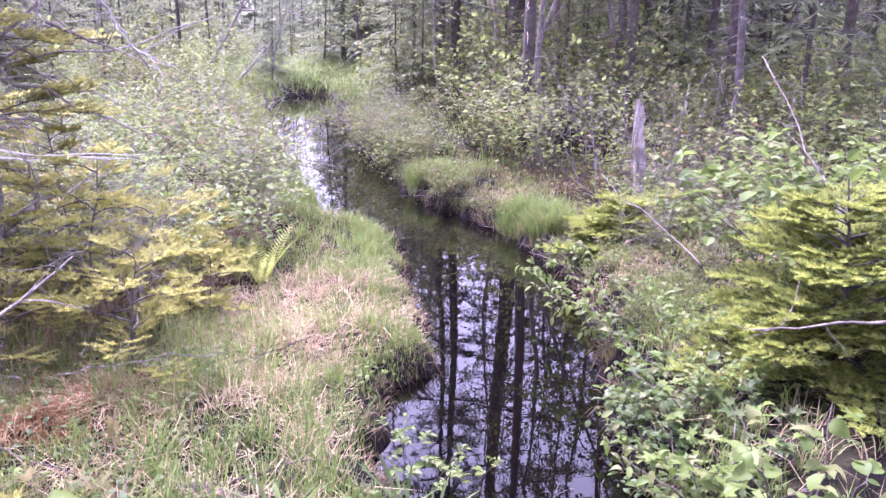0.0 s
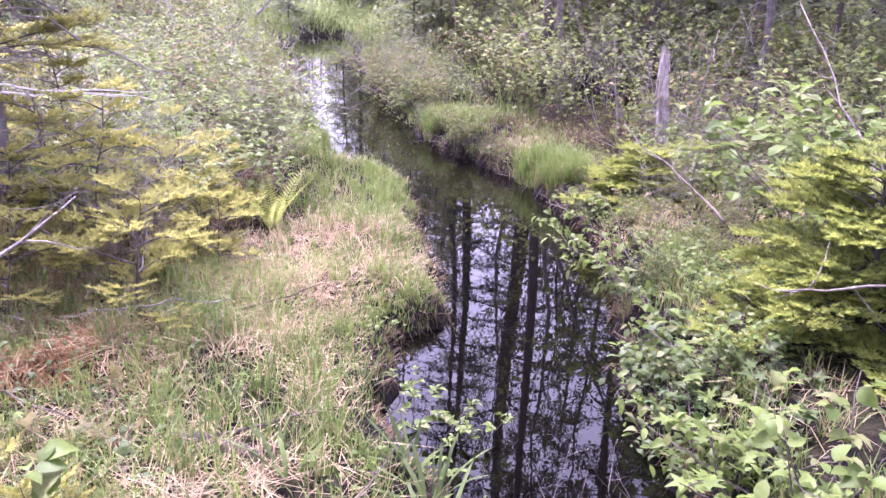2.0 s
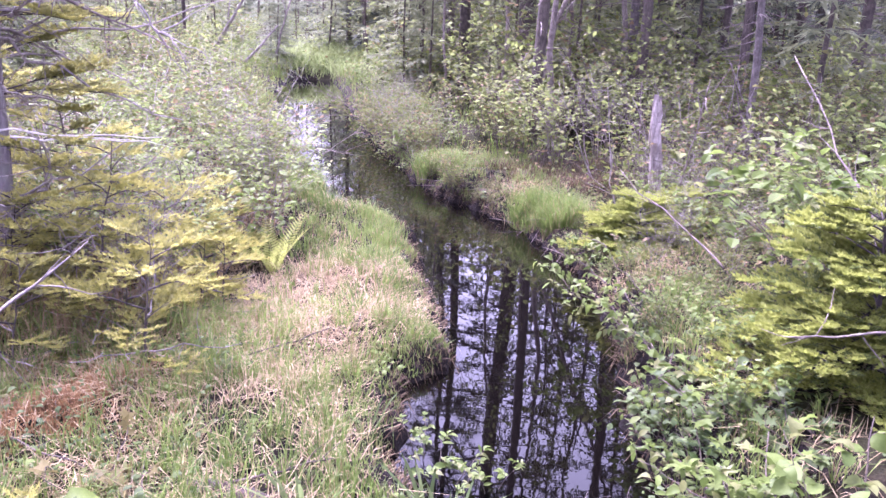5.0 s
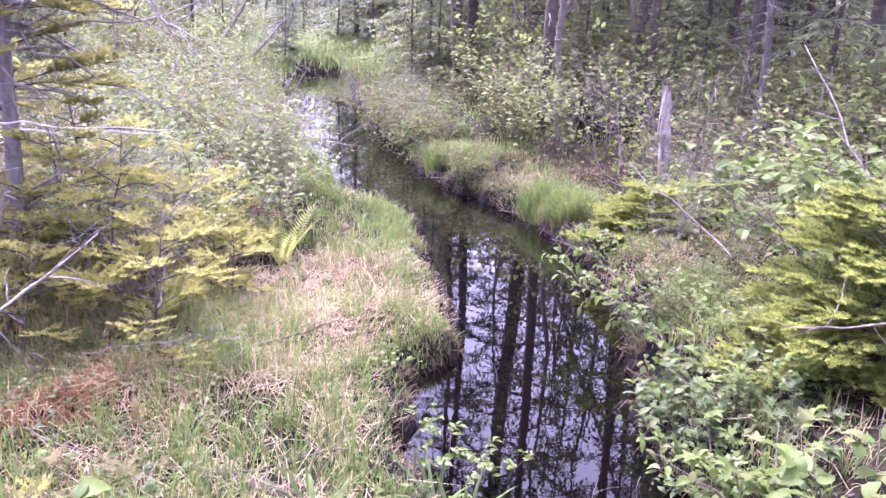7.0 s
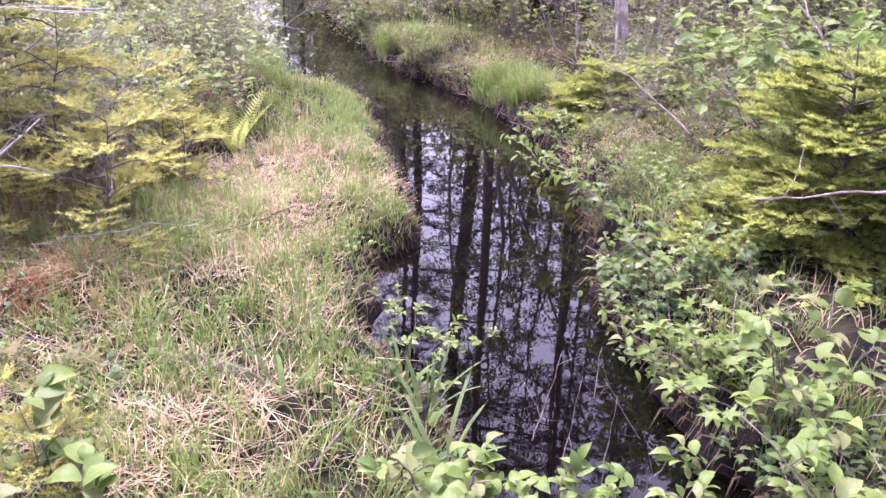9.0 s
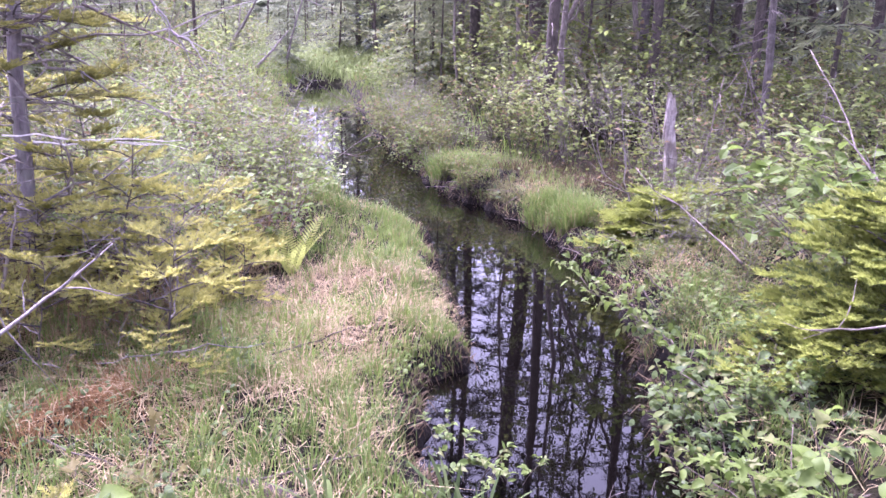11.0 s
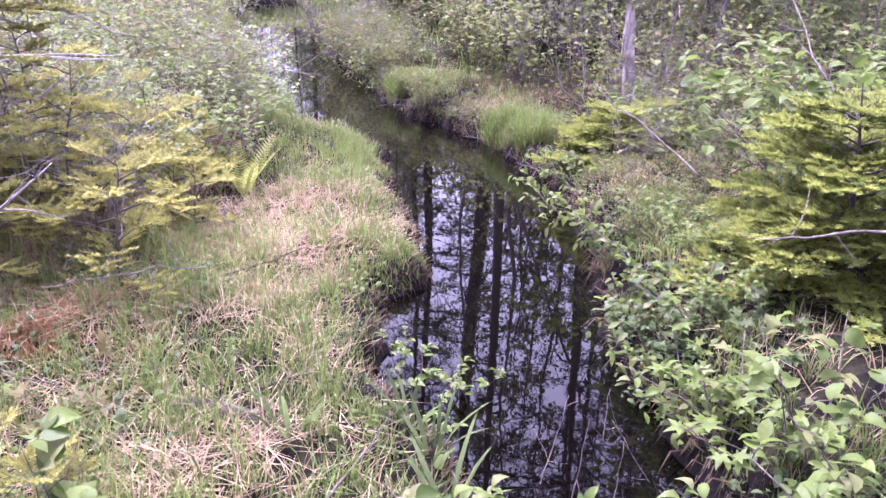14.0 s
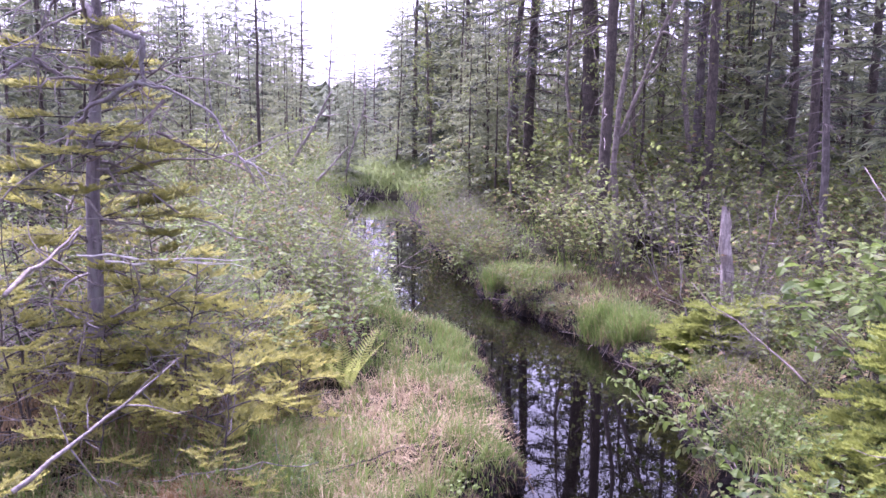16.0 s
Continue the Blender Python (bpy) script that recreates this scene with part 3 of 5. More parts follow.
def fern(name, fronds, length, r, mat=None):
    root = new(name)
    for q in range(fronds):
        s = Soup()
        az = 2 * np.pi * q / fronds + r.uniform(-.3, .3)
        out = np.array((np.cos(az), np.sin(az), 0))
        ln = length * r.uniform(.75, 1.1)
        line = curve((0, 0, 0), out * .28 + (0, 0, 1), ln, 12, out * .28 + (0, 0, -.12), .01, r)
        tube(s, line, np.linspace(.004, .0012, 12), 3)
        m = 20
        t = np.linspace(.2, .98, m)
        kk = np.minimum((t * 11).astype(int), 10)
        p = line[kk] + (line[kk + 1] - line[kk]) * (t * 11 - kk)[:, None]
        ax = unit(line[kk + 1] - line[kk])
        sd = np.array((-out[1], out[0], 0))
        wide = ln * .15 * np.sin(np.pi * np.clip(t * .95 + .02, 0, 1)) ** .7 + .01
        for sg in (-1, 1):
            spread(s, LEAF_NARROW, p, ax * .45 + sd * sg, unit(np.cross(ax, sd)) * -1 + r.normal(0, .15, (m, 3)), wide, wide * .55)
        part("frond", s, mat or FERN, root)
    return root


def sedge(name, count, length, wide, r, mat=None):
    """A clump of broad strap-like blades."""
    root = new(name)
    for q in range(count):
        az = r.uniform(0, 2 * np.pi)
        out = np.array((np.cos(az), np.sin(az), 0))
        ln = length * r.uniform(.6, 1.1)
        line = curve(out * .02 - (0, 0, .03), out * r.uniform(.1, .5) + (0, 0, 1), ln, 7, out * r.uniform(.1, .5) + (0, 0, -.25), .01, r)
        sd = unit(np.array((-out[1], out[0], 0)) + r.normal(0, .3, 3))
        w = wide * np.sin(np.pi * np.linspace(.12, 1, 7)) ** .6
        nrm = out * .25
        v = np.stack([line - sd * w[:, None], line + nrm * -w[:, None], line + sd * w[:, None]], 1).reshape(-1, 3)
        k = np.arange(6) * 3
        f = np.concatenate([np.stack([k, k + 1, k + 4], 1), np.stack([k, k + 4, k + 3], 1), np.stack([k + 1, k + 2, k + 5], 1), np.stack([k + 1, k + 5, k + 4], 1)])
        part("blade", Soup().add(v, f), mat or SEDGE, root, smooth=True)
    return root


def dead_branch(name, start, end, radius, r, twigs=5, sag=.05, mat=None, label="", twig_len=.3, sides=6):
    """A bare weathered branch or pole with side twigs, given by its two ends."""
    start, end = np.array(start, float), np.array(end, float)
    ln = np.linalg.norm(end - start)
    root = new(name)
    root.location = start
    wood = Soup()
    line = curve((0, 0, 0), end - start, ln, 10, (0, 0, sag), .03, r)
    tube(wood, line, radius * np.linspace(1, .35, 10) * r.uniform(.85, 1.15, 10), sides)
    part("limb", wood, mat or DEADWOOD, root, smooth=True)
    for q in range(twigs):
        k0 = r.integers(2, 9)
        s = Soup()
        tube(s, curve(line[k0], unit(end - start) * .6 + r.normal(0, .7, 3), twig_len * r.uniform(.4, 1.2), 5, r.normal(0, .15, 3), .08, r), np.linspace(radius * .45, radius * .12, 5), 4)
        part("twig", s, mat or DEADWOOD, root, smooth=True)
    tagged(root, label or "bare grey dead branch with thin side twigs", "dead branch")
    return root


def leafy_branch(name, start, end, sag, radius, r, twigs, per_twig, leaf, size, mat, bare=.25, twig_len=.16):
    """One long arching branch with leaves on short side twigs; every leaf is a part."""
    start, end = np.array(start, float), np.array(end, float)
    root = new(name)
    root.location = start
    line = curve((0, 0, 0), end - start - np.array((0, 0, sag)) * np.linalg.norm(end - start), np.linalg.norm(end - start), 12, (0, 0, sag), .07, r)
    wood = Soup()
    tube(wood, line, np.linspace(radius, radius * .3, 12), 6)
    part("limb", wood, STEM, root, smooth=True)
    kinds = []
    for c in range(3):
        kinds.append(Soup().add(leaf[0] * (1 + .12 * (c - 1), 1, 1 + .6 * (c - 1)), leaf[1]).mesh("leaf", True))
        kinds[-1].materials.append(mat)
    for w in range(twigs):
        at_ = bare + (.99 - bare) * (w + r.uniform(0, 1)) / twigs
        k0 = min(int(at_ * 11), 10)
        p0 = line[k0] + (line[k0 + 1] - line[k0]) * (at_ * 11 - k0)
        d = unit(unit(line[k0 + 1] - line[k0]) * .5 + r.normal(0, .6, 3) + (0, 0, .25))
        tw = curve(p0, d, twig_len * r.uniform(.4, 1.2), 4, (0, 0, -.1), .05, r)
        s = Soup()
        tube(s, tw, np.linspace(radius * .35, radius * .15, 4), 3)
        part("twig", s, STEM, root, smooth=True)
        for q in range(per_twig):
            p = tw[0] + (tw[-1] - tw[0]) * (q + .8) / per_twig
            ax = unit(d * .5 + r.normal(0, .6, 3) + (0, 0, -.05))
            sd = unit(np.cross(ax, r.normal(0, .35, 3) + (0, 0, 1)))
            nm, sz = np.cross(sd, ax), size * r.uniform(.6, 1.15)
            ob = part("leaf", kinds[q % 3], None, root)
            ob.matrix_basis = Matrix([(sd[c] * sz, ax[c] * sz, nm[c] * sz, p[c]) for c in range(3)] + [(0, 0, 0, 1)])
    return root


def gather(soups, ob, m, bare_too=True):
    """Adds the meshes of a thing, placed by m, to the soups of their materials."""
    for o in ob.children:
        me = o.data
        if bare_too is False and me.materials[0] in (STEM, DEADWOOD, TWIG_GREY):
            continue
        v, f = np.empty(len(me.vertices) * 3, np.float32), np.empty(len(me.loops), np.int32)
        me.vertices.foreach_get("co", v)
        me.loops.foreach_get("vertex_index", f)
        mm = np.array(m)
        soups.setdefault(me.materials[0], Soup()).add(v.reshape(-1, 3) @ mm[:3, :3].T + mm[:3, 3], f)

# ---------------------------------------------------------------- trees at the back
def at(yaw, dist):
    """A spot in the wood: degrees to the right of the y axis, metres from the walk."""
    return .06 + dist * math.sin(radians(yaw)), .2 + dist * math.cos(radians(yaw))


r1 = np.random.default_rng(21)
TREES = [forest_conifer("spruce", 12, 1.5, r1, .1, 58, .1, None, 14),
         forest_conifer("spruce", 14, 1.8, r1, .18, 84, .12, None, 60),
         forest_conifer("spruce", 10, 1.0, r1, .45, 34, .07, None, 30),
         forest_conifer("spruce", 7, 1.3, r1, .03, 64, .05, NEEDLES_BUSHY, 0, None, (0, 0), True),
         forest_conifer("spruce", 13, 1.3, r1, .3, 44, .085, None, 50, bark_material("grey_bark", (.06, .05, .044), (.17, .148, .13), 40, .6)),
         broadleaf_tree("birch", 9, 2.0, r1, .05), broadleaf_tree("alder", 6, 1.6, r1, .04, None, STEM, .2, 18),
         forest_conifer("spruce", 12, 1.9, r1, .04, 80, .1, None, 0, None, (0, 0), True),
         forest_conifer("spruce", 12, 2.1, r1, .02, 46, .06, None, 0, None, (0, 0), True, 2.0),
         # a hazy conifer, its needles painted paler for the haze
         forest_conifer("larch", 8, 1.9, r1, .03, 70, .05, NEEDLES_HAZED, 6, None, (0, 0), True, 1.3),
         forest_conifer("spruce", 12, 2.1, r1, .02, 46, .06, NEEDLES_BUSHY, 0, None, (0, 0), True, 2.0),
         # coarse distant conifer, likewise with haze in its needle colour
         forest_conifer("larch", 12, 2.1, r1, .02, 46, .06, NEEDLES_HAZED, 0, None, (0, 0), True, 2.0),
         forest_conifer("spruce", 15, 2.3, r1, .42, 80, .09, None, 50)]
WORDS = ["dense dark green spruce in the wood", "tall dark spruce with dead lower limbs", "thin sparse spruce with a bare trunk", "young bushy spruce at the bog's edge",
         "tall grey-barked spruce bare below its crown", "slim pale-barked birch with light leaves", "slim alder with open light green crown", "broad dark spruce in the wood", "distant spruce in the closed wood", "slender conifer on the open bog, paled by painted haze", "broad soft-needled spruce in the closed wood", "conifer beyond the bog, paled by painted haze", "tall spruce with a bare lower trunk by the brook"]
# the larch kind stands for conifers paled by painted haze
KINDS = ["spruce tree", "spruce tree", "spruce tree", "spruce tree", "spruce tree", "birch tree", "alder tree", "spruce tree", "spruce tree", "larch tree", "spruce tree", "larch tree", "spruce tree"]
SPOTS = [(12, 3.3, 12.3, 1.0), (12, 10.2, 13, .95), (5, 4.5, 12.5, 1.2), (7, -6.0, 25, .62), (7, -7.0, 31, .8), (7, -4.6, 26, .64), (7, -1.2, 27, .66), (7, 2.4, 26, .64), (7, 5.4, 25, .62), (3, -6.2, 22, .7), (3, -3, 21, .9), (3, .8, 22, .95), (3, 4, 20.5, .9), (3, 7, 21, .9), (7, -38, 20, .55), (7, -33, 24, .6), (7, -29.5, 22, .55), (3, -31, 17, .8), (3, -35, 16, .8), (3, -27.5, 19, .75), (5, 8.8, 14.5, 1.15), (5, 1.0, 14, .8), (5, -3, 15.5, .6), (6, 5.2, 13.5, 1.2), (7, -34, 22, .9), (7, -30.5, 26, .95), (7, -28.5, 31, .9), (7, -36, 27, 1.0), (7, -8.2, 28, .65), (7, -5.8, 29, .6), (0, -9.3, 30, .9), (1, -1.6, 17, 1.0), (1, 2.6, 16, 1.15), (0, 7.2, 19, .9), (4, 9.5, 15, .9), (2, 15.2, 15, .9),
         (2, 16.6, 14, .9), (4, 17.4, 10.5, .62), (5, -6.6, 24, .6), (3, -18.2, 32, .85), (2, -19.9, 30, 1.0), (2, -17.2, 42, 1.1), (2, -15.3, 55, 1.1), (3, -26, 35, 1.1), (2, -24.5, 36, .95),
         (3, -32, 20, 1.1), (1, -36, 14, .8), (3, -22.7, 44, 1.0), (0, 12, 20, 1.0), (0, 15, 19, 1.0), (0, 19.5, 16, 1.0), (0, 23, 14, 1.0), (3, 21, 12, .9), (6, -3, 20, 1.0), (6, -8, 22, .9),
         (6, 10.5, 17, 1.0), (5, 8.5, 26, 1.2), (2, -2.7, 18, 1.0), (2, -13.6, 44, .75), (2, -12.7, 50, .7), (1, 11, 26, 1.0), (1, 14.2, 24, 1.0), (0, 17, 27, 1.0), (3, -29, 26, 1.0), (3, 6, 14, .75), (3, 13.5, 15, .8)]
first_use = set()
HEIGHTS = (12, 14, 10, 7, 13, 9, 6, 12, 12, 8, 12, 12, 15)


def stand(kind, x, y, turn, scale):
    src = TREES[kind]
    yaw, dist = math.degrees(math.atan2(x - .06, y - .2)), math.hypot(x - .06, y - .2)
    if -16.5 < yaw < -11.3 and dist > 9 and kind != 2:
        scale = min(scale, (.075 * dist + 1.5) / HEIGHTS[kind])
    elif -29 < yaw < -6 and dist > 16 and kind in (3, 7):
        scale = min(scale, (.14 * dist + 1.6) / HEIGHTS[kind]) if yaw < -11 else scale
    if scale * HEIGHTS[kind] < 1.6:
        return None
    if kind in first_use:
        ob = again(src, x, y, turn, scale, (r1.uniform(-2, 2), r1.uniform(-2, 2)), .05)
    else:
        first_use.add(kind)
        tagged(src, WORDS[kind], KINDS[kind], "trees of the wood")
        ob = place(src, x, y, turn, 1.0, .05)
    return ob


for kind, yaw, dist, sc in SPOTS:
    stand(kind, *at(yaw, dist), r1.uniform(0, 360), sc * (1.3 if kind in (1, 2, 4) and yaw > -4 and dist > 12 else 1))
for n in range(26):
    yaw, dist = r1.uniform(-55, 50), 27 + 50 * r1.random() ** .8
    low = -28 < yaw < -11.5 or -6 < yaw < 8
    stand(int(r1.choice([3, 3, 3, 3, 2]) if low else r1.choice([7, 7, 7, 3])), *at(yaw, dist + (14 if yaw < -11 and low else 0)), r1.uniform(0, 360), r1.uniform(.6, .85) if low else r1.uniform(.85, 1.2))
# unseen trees beside and behind the walk, added to close off the light
for n in range(16):
    yaw, dist = r1.uniform(60, 300), r1.uniform(9, 32)
    stand(int(r1.choice([8, 3, 8])), *at(yaw, dist), r1.uniform(0, 360), r1.uniform(.8, 1.1))

# the closed wood behind, and its low far edge across the gap
far_wood = {}
for n in range(195):
    gap = n < 112
    yaw, dist = (r1.uniform(-36, -5), r1.uniform(58, 110)) if gap else (r1.uniform(-9.5, 38) if n % 5 else r1.uniform(-48, -30), r1.uniform(29, 46))
    top = dist * r1.uniform(.135, .185) if gap else dist * r1.uniform(.2, .3) - 1
    if gap and -16.5 < yaw < -11.3:
        top = min(top, .08 * dist + 1)
    x, y = at(yaw, dist)
    gather(far_wood, TREES[11] if gap and n % 4 else TREES[8] if gap else TREES[10], Matrix.Translation(on_ground(x, y)) @ pose(0, 0, 0, 0, 0, r1.uniform(0, 360)) @ Matrix.Diagonal((top / 12 * 1.6, top / 12 * 1.6, top / 12, 1)))
# the wooded rise beyond the bog
us, vs = np.radians(np.linspace(-75, 60, 420)), np.linspace(0, 1, 26)
U, V = np.meshgrid(us, vs, indexing="ij")
top = 9.6 + 1.2 * np.sin(U * 9) + 1.1 * np.sin(U * 23 + 1) + .9 * np.abs(np.sin(U * 71)) + r1.normal(0, .55, len(us))[:, None]
D = 128 + 26 * V + r1.normal(0, .9, U.shape)
Z = top * np.sin(V * np.pi / 2) ** .8 + r1.normal(0, .35, U.shape) * V - .3
k = np.arange(len(us) * len(vs)).reshape(len(us), len(vs))
p, q, s0, s1 = k[:-1, :-1].ravel(), k[1:, :-1].ravel(), k[1:, 1:].ravel(), k[:-1, 1:].ravel()
rise = Soup().add(np.stack([D * np.sin(U), D * np.cos(U), Z], 2).reshape(-1, 3), np.concatenate([np.stack([p, q, s0], 1), np.stack([p, s0, s1], 1)]))
tagged(part("backdrop", rise, leaf_material("far_canopy", (.05, .065, .04), (.17, .2, .11), .1, .8, .35)), "low distant rise covered in mixed wood", "wood", kind="structure")
distant = new("far_wood")
tagged(distant, "dense distant spruce wood behind the bog", "wood", kind="stuff")
for m, s in far_wood.items():
    tagged(part("crowns" if m in (NEEDLES_FAR, NEEDLES_BUSHY, NEEDLES_HAZED) else "trunks", s, m, distant), kind="stuff")
stand(8, *at(-4.2, 34), 0, .6)
stand(10, *at(10.5, 32), 0, .6)
stand(11, *at(-21, 52), 0, .5)

# a wall of unseen spruces beyond the bank to the right, added to block light
for n in range(8):
    stand(7, r1.uniform(9, 11.5), 2.5 + 1.8 * n, r1.uniform(0, 360), r1.uniform(.5, .6))

# low wood across the open gap
for n in range(14):
    yaw, dist = r1.uniform(-34, -7), r1.uniform(30, 62)
    stand(3, *at(yaw, dist), r1.uniform(0, 360), dist / 62 * r1.uniform(.55, .95))

# bushy young spruces that close the wood near the ground
for n in range(72):
    yaw, dist = r1.uniform(-8, 32), r1.uniform(15, 27)
    top = 1.9 + dist * (.18 if yaw < 9 else .28)
    kind = int(r1.choice([3, 7])) if yaw > 9 else 3
    stand(kind, *at(yaw, dist), r1.uniform(0, 360), top / (12 if kind == 7 else 7) * r1.uniform(.75, 1.05))
for n in range(10):
    yaw, dist = r1.uniform(-46, -30), r1.uniform(17, 28)
    stand(9, *at(yaw, dist), r1.uniform(0, 360), (1.9 + dist * .15) / 8 * r1.uniform(.7, 1.1))
for n in range(34):
    yaw, dist = r1.uniform(-31, -7), r1.uniform(24, 46)
    stand(9 if n % 3 else 3, *at(yaw, dist), r1.uniform(0, 360), (1.9 + dist * .13) / (8 if n % 3 else 7) * r1.uniform(.75, 1.1))

# young conifers of the middle distance
r2 = np.random.default_rng(22)
for n in range(30):
    yaw, dist = r2.uniform(-38, 34), r2.uniform(13, 30)
    yaw = abs(yaw) * .8 if n % 3 == 0 else yaw
    x, y = at(yaw, dist)
    if bank_distance(np.array([x]), np.array([y]))[0] < 1.2 or -20 < yaw < -8:
        continue
    stand(3, x, y, r2.uniform(0, 360), r2.uniform(.3, .65))

# ---------------------------------------------------------------- thickets
r3 = np.random.default_rng(23)
BUSHES = [shrub("bush", 1.8, 1.0, 6, LEAF_PLAIN, .1, 5, 6, r3, STEM, LEAF_FAR, bare=.35, joined=True), shrub("bush", 1.4, .8, 8, LEAF_SMALL, .085, 6, 8, r3, STEM, LEAF_MID, joined=True),
          shrub("bush", 2.2, 1.1, 5, LEAF_PLAIN, .1, 4, 7, r3, DEADWOOD, LEAF_FAR, bare=.4, joined=True), shrub("bush", 1.1, .7, 8, LEAF_SMALL, .075, 7, 7, r3, STEM, LEAF_MID, joined=True),
          shrub("bush", 1.8, .7, 8, LEAF_SMALL, .04, 1, 12, r3, TWIG_GREY, LEAF_FAR, joined=True), shrub("bush", 1.3, .8, 6, LEAF_PLAIN, .1, 4, 6, r3, STEM, LEAF_LIGHT, joined=True), shrub("bush", 1.5, .8, 7, LEAF_SMALL, .08, 7, 9, r3, TWIG_GREY, LEAF_PALE, joined=True)]
BUSH_WORDS = ["tall thin-stemmed alder bush with yellow-green leaves", "dense leafy willow bush", "tall grey-stemmed bush with sparse young leaves", "low bushy shrub with small leaves",
              "mostly bare grey-stemmed bush", "light green broad-leaved bush on the bank", "grey-stemmed bush with small pale young leaves"]
for b, w in zip(BUSHES, BUSH_WORDS):
    tagged(b, w, "bush", "bushes of the thicket")
bush_used, far_brush = set(), {}
TUSSOCKS = ((.6, 8.15, .45), (-.35, 10.15, .8), (.45, 9.4, .5), (-5.4, 26.8, 3.0))


def bush(kind, x, y, scale):
    yaw, dist = math.degrees(math.atan2(x - .06, y - .2)), math.hypot(x - .06, y - .2)
    if -16 < yaw < -11.3 and dist > 12:
        scale = min(scale, (.1 * dist - 1.7) / 1.6) if dist > 25 else .3
    if y > 13.2:
        return gather(far_brush, BUSHES[kind], Matrix.Translation(on_ground(x, y)) @ pose(0, 0, 0, r3.uniform(-7, 7), r3.uniform(-7, 7), r3.uniform(0, 360)) @ Matrix.Scale(scale, 4), y < 17)
    if kind in bush_used:
        return again(BUSHES[kind], x, y, r3.uniform(0, 360), scale, (r3.uniform(-7, 7), r3.uniform(-7, 7)))
    bush_used.add(kind)
    return place(BUSHES[kind], x, y, r3.uniform(0, 360))


def scatter(n, x0, x1, y0, y1, keep, kinds, lo, hi, gap=.35):
    done = []
    tries = 0
    while len(done) < n and tries < n * 30:
        tries += 1
        x, y = r3.uniform(x0, x1), r3.uniform(y0, y1)
        d = bank_distance(np.array([x]), np.array([y]))[0]
        if not keep(x, y, d) or any((x - a) ** 2 + (y - b) ** 2 < c * c for a, b, c in TUSSOCKS) or any((x - a) ** 2 + (y - b) ** 2 < gap ** 2 for a, b in done):
            continue
        done.append((x, y))
        bush(int(r3.choice(kinds)), x, y, r3.uniform(lo, hi))


# left of the brook
scatter(72, -6.5, -1.2, 5.4, 14, lambda x, y, d: d > .45 + .05 * (y - 5) and x < -1.7 - .1 * (y - 5.6), [6, 1, 5, 6, 3, 4, 5, 1], .6, .95, .3)
scatter(32, -14, -4, 12, 26, lambda x, y, d: d > .5, [0, 1, 2, 4], .9, 1.4, .55)
scatter(22, -5, -1.8, 9, 17, lambda x, y, d: .15 < d < .7 and x < -1.6 - .3 * (y - 9), [3, 1, 5], .4, .7, .3)
# right of the brook
scatter(72, -.8, 6.5, 8.4, 14.5, lambda x, y, d: d > .6 and x > 1.6 - .9 * (y - 8.4), [0, 2, 0, 2, 1, 1, 5, 4], .7, 1.2, .36)
scatter(40, 1.5, 5.5, 5.2, 9, lambda x, y, d: d > .7 and y > 8.6 - .95 * x and not (x < 2.1 and y < 7.9), [1, 3, 0, 5, 3, 2, 0, 5], .5, .9, .36)
scatter(38, -4, 12, 14, 24, lambda x, y, d: d > .3, [0, 1, 2, 0], 1.0, 1.6, .6)
scatter(30, -2.4, 1.0, 9.3, 15, lambda x, y, d: .05 < d < .8 and x > -.5 - .45 * (y - 9.3), [3, 1, 4, 5], .4, .7, .22)
scatter(15, .85, 2.2, 4.6, 8.2, lambda x, y, d: .12 < d and not (y > 6 and abs(x - .209 * y) < .22), [3, 5, 1], .28, .45, .2)

scatter(16, -2.6, .6, 9.0, 14, lambda x, y, d: -.05 < d < .25 and x > -.5 - .42 * (y - 9.3), [1, 3, 5], .45, .8, .3)

scatter(22, -1.0, 4, 13.3, 19, lambda x, y, d: d > .5, [6, 6, 1, 0], 1.2, 1.8, .6)
scatter(32, -17, -1, 27, 42, lambda x, y, d: d > .5, [6, 6, 1, 5, 2], 1.0, 1.7, .7)
scatter(40, -12, -1.5, 17, 27, lambda x, y, d: d > .4, [6, 5, 6, 1], .7, 1.1, .5)
scatter(30, -3.8, -1.55, 4.9, 7.6, lambda x, y, d: d > .7, [6, 5, 4, 6, 5], .5, .8, .25)
scatter(7, -3.4, -1.6, 4.2, 5.8, lambda x, y, d: d > .9, [4], .4, .6, .3)
scatter(9, 1.3, 2.3, 5.4, 7.4, lambda x, y, d: d > .25, [4], .3, .5, .2)
scatter(14, 1.75, 3.2, 7.4, 9.2, lambda x, y, d: True, [4], .4, .65, .2)
# bushes that lean over the far pool from both banks
for kind, x, y, sc in ((4, -.75, 10.2, .3), (5, -.9, 10.8, .35), (4, -1.1, 11.6, .35), (0, -1.3, 12.4, .4), (4, -1.55, 13.0, .4), (5, -1.8, 9.35, .35), (1, -.5, 9.8, .35)):
    bush(kind, x, y, sc)
scatter(26, -.6, 1.4, 5.6, 9.6, lambda x, y, d: .0 < d < .3 and x > .1 - .5 * (y - 8), [3, 5, 3], .16, .28, .12)
brush = new("far_brush")
tagged(brush, "leafy brush far back along the brook", "brush", kind="stuff")
for m, s in far_brush.items():
    tagged(part("brushwood" if m in (STEM, DEADWOOD, TWIG_GREY) else "foliage", s, m, brush), kind="stuff")

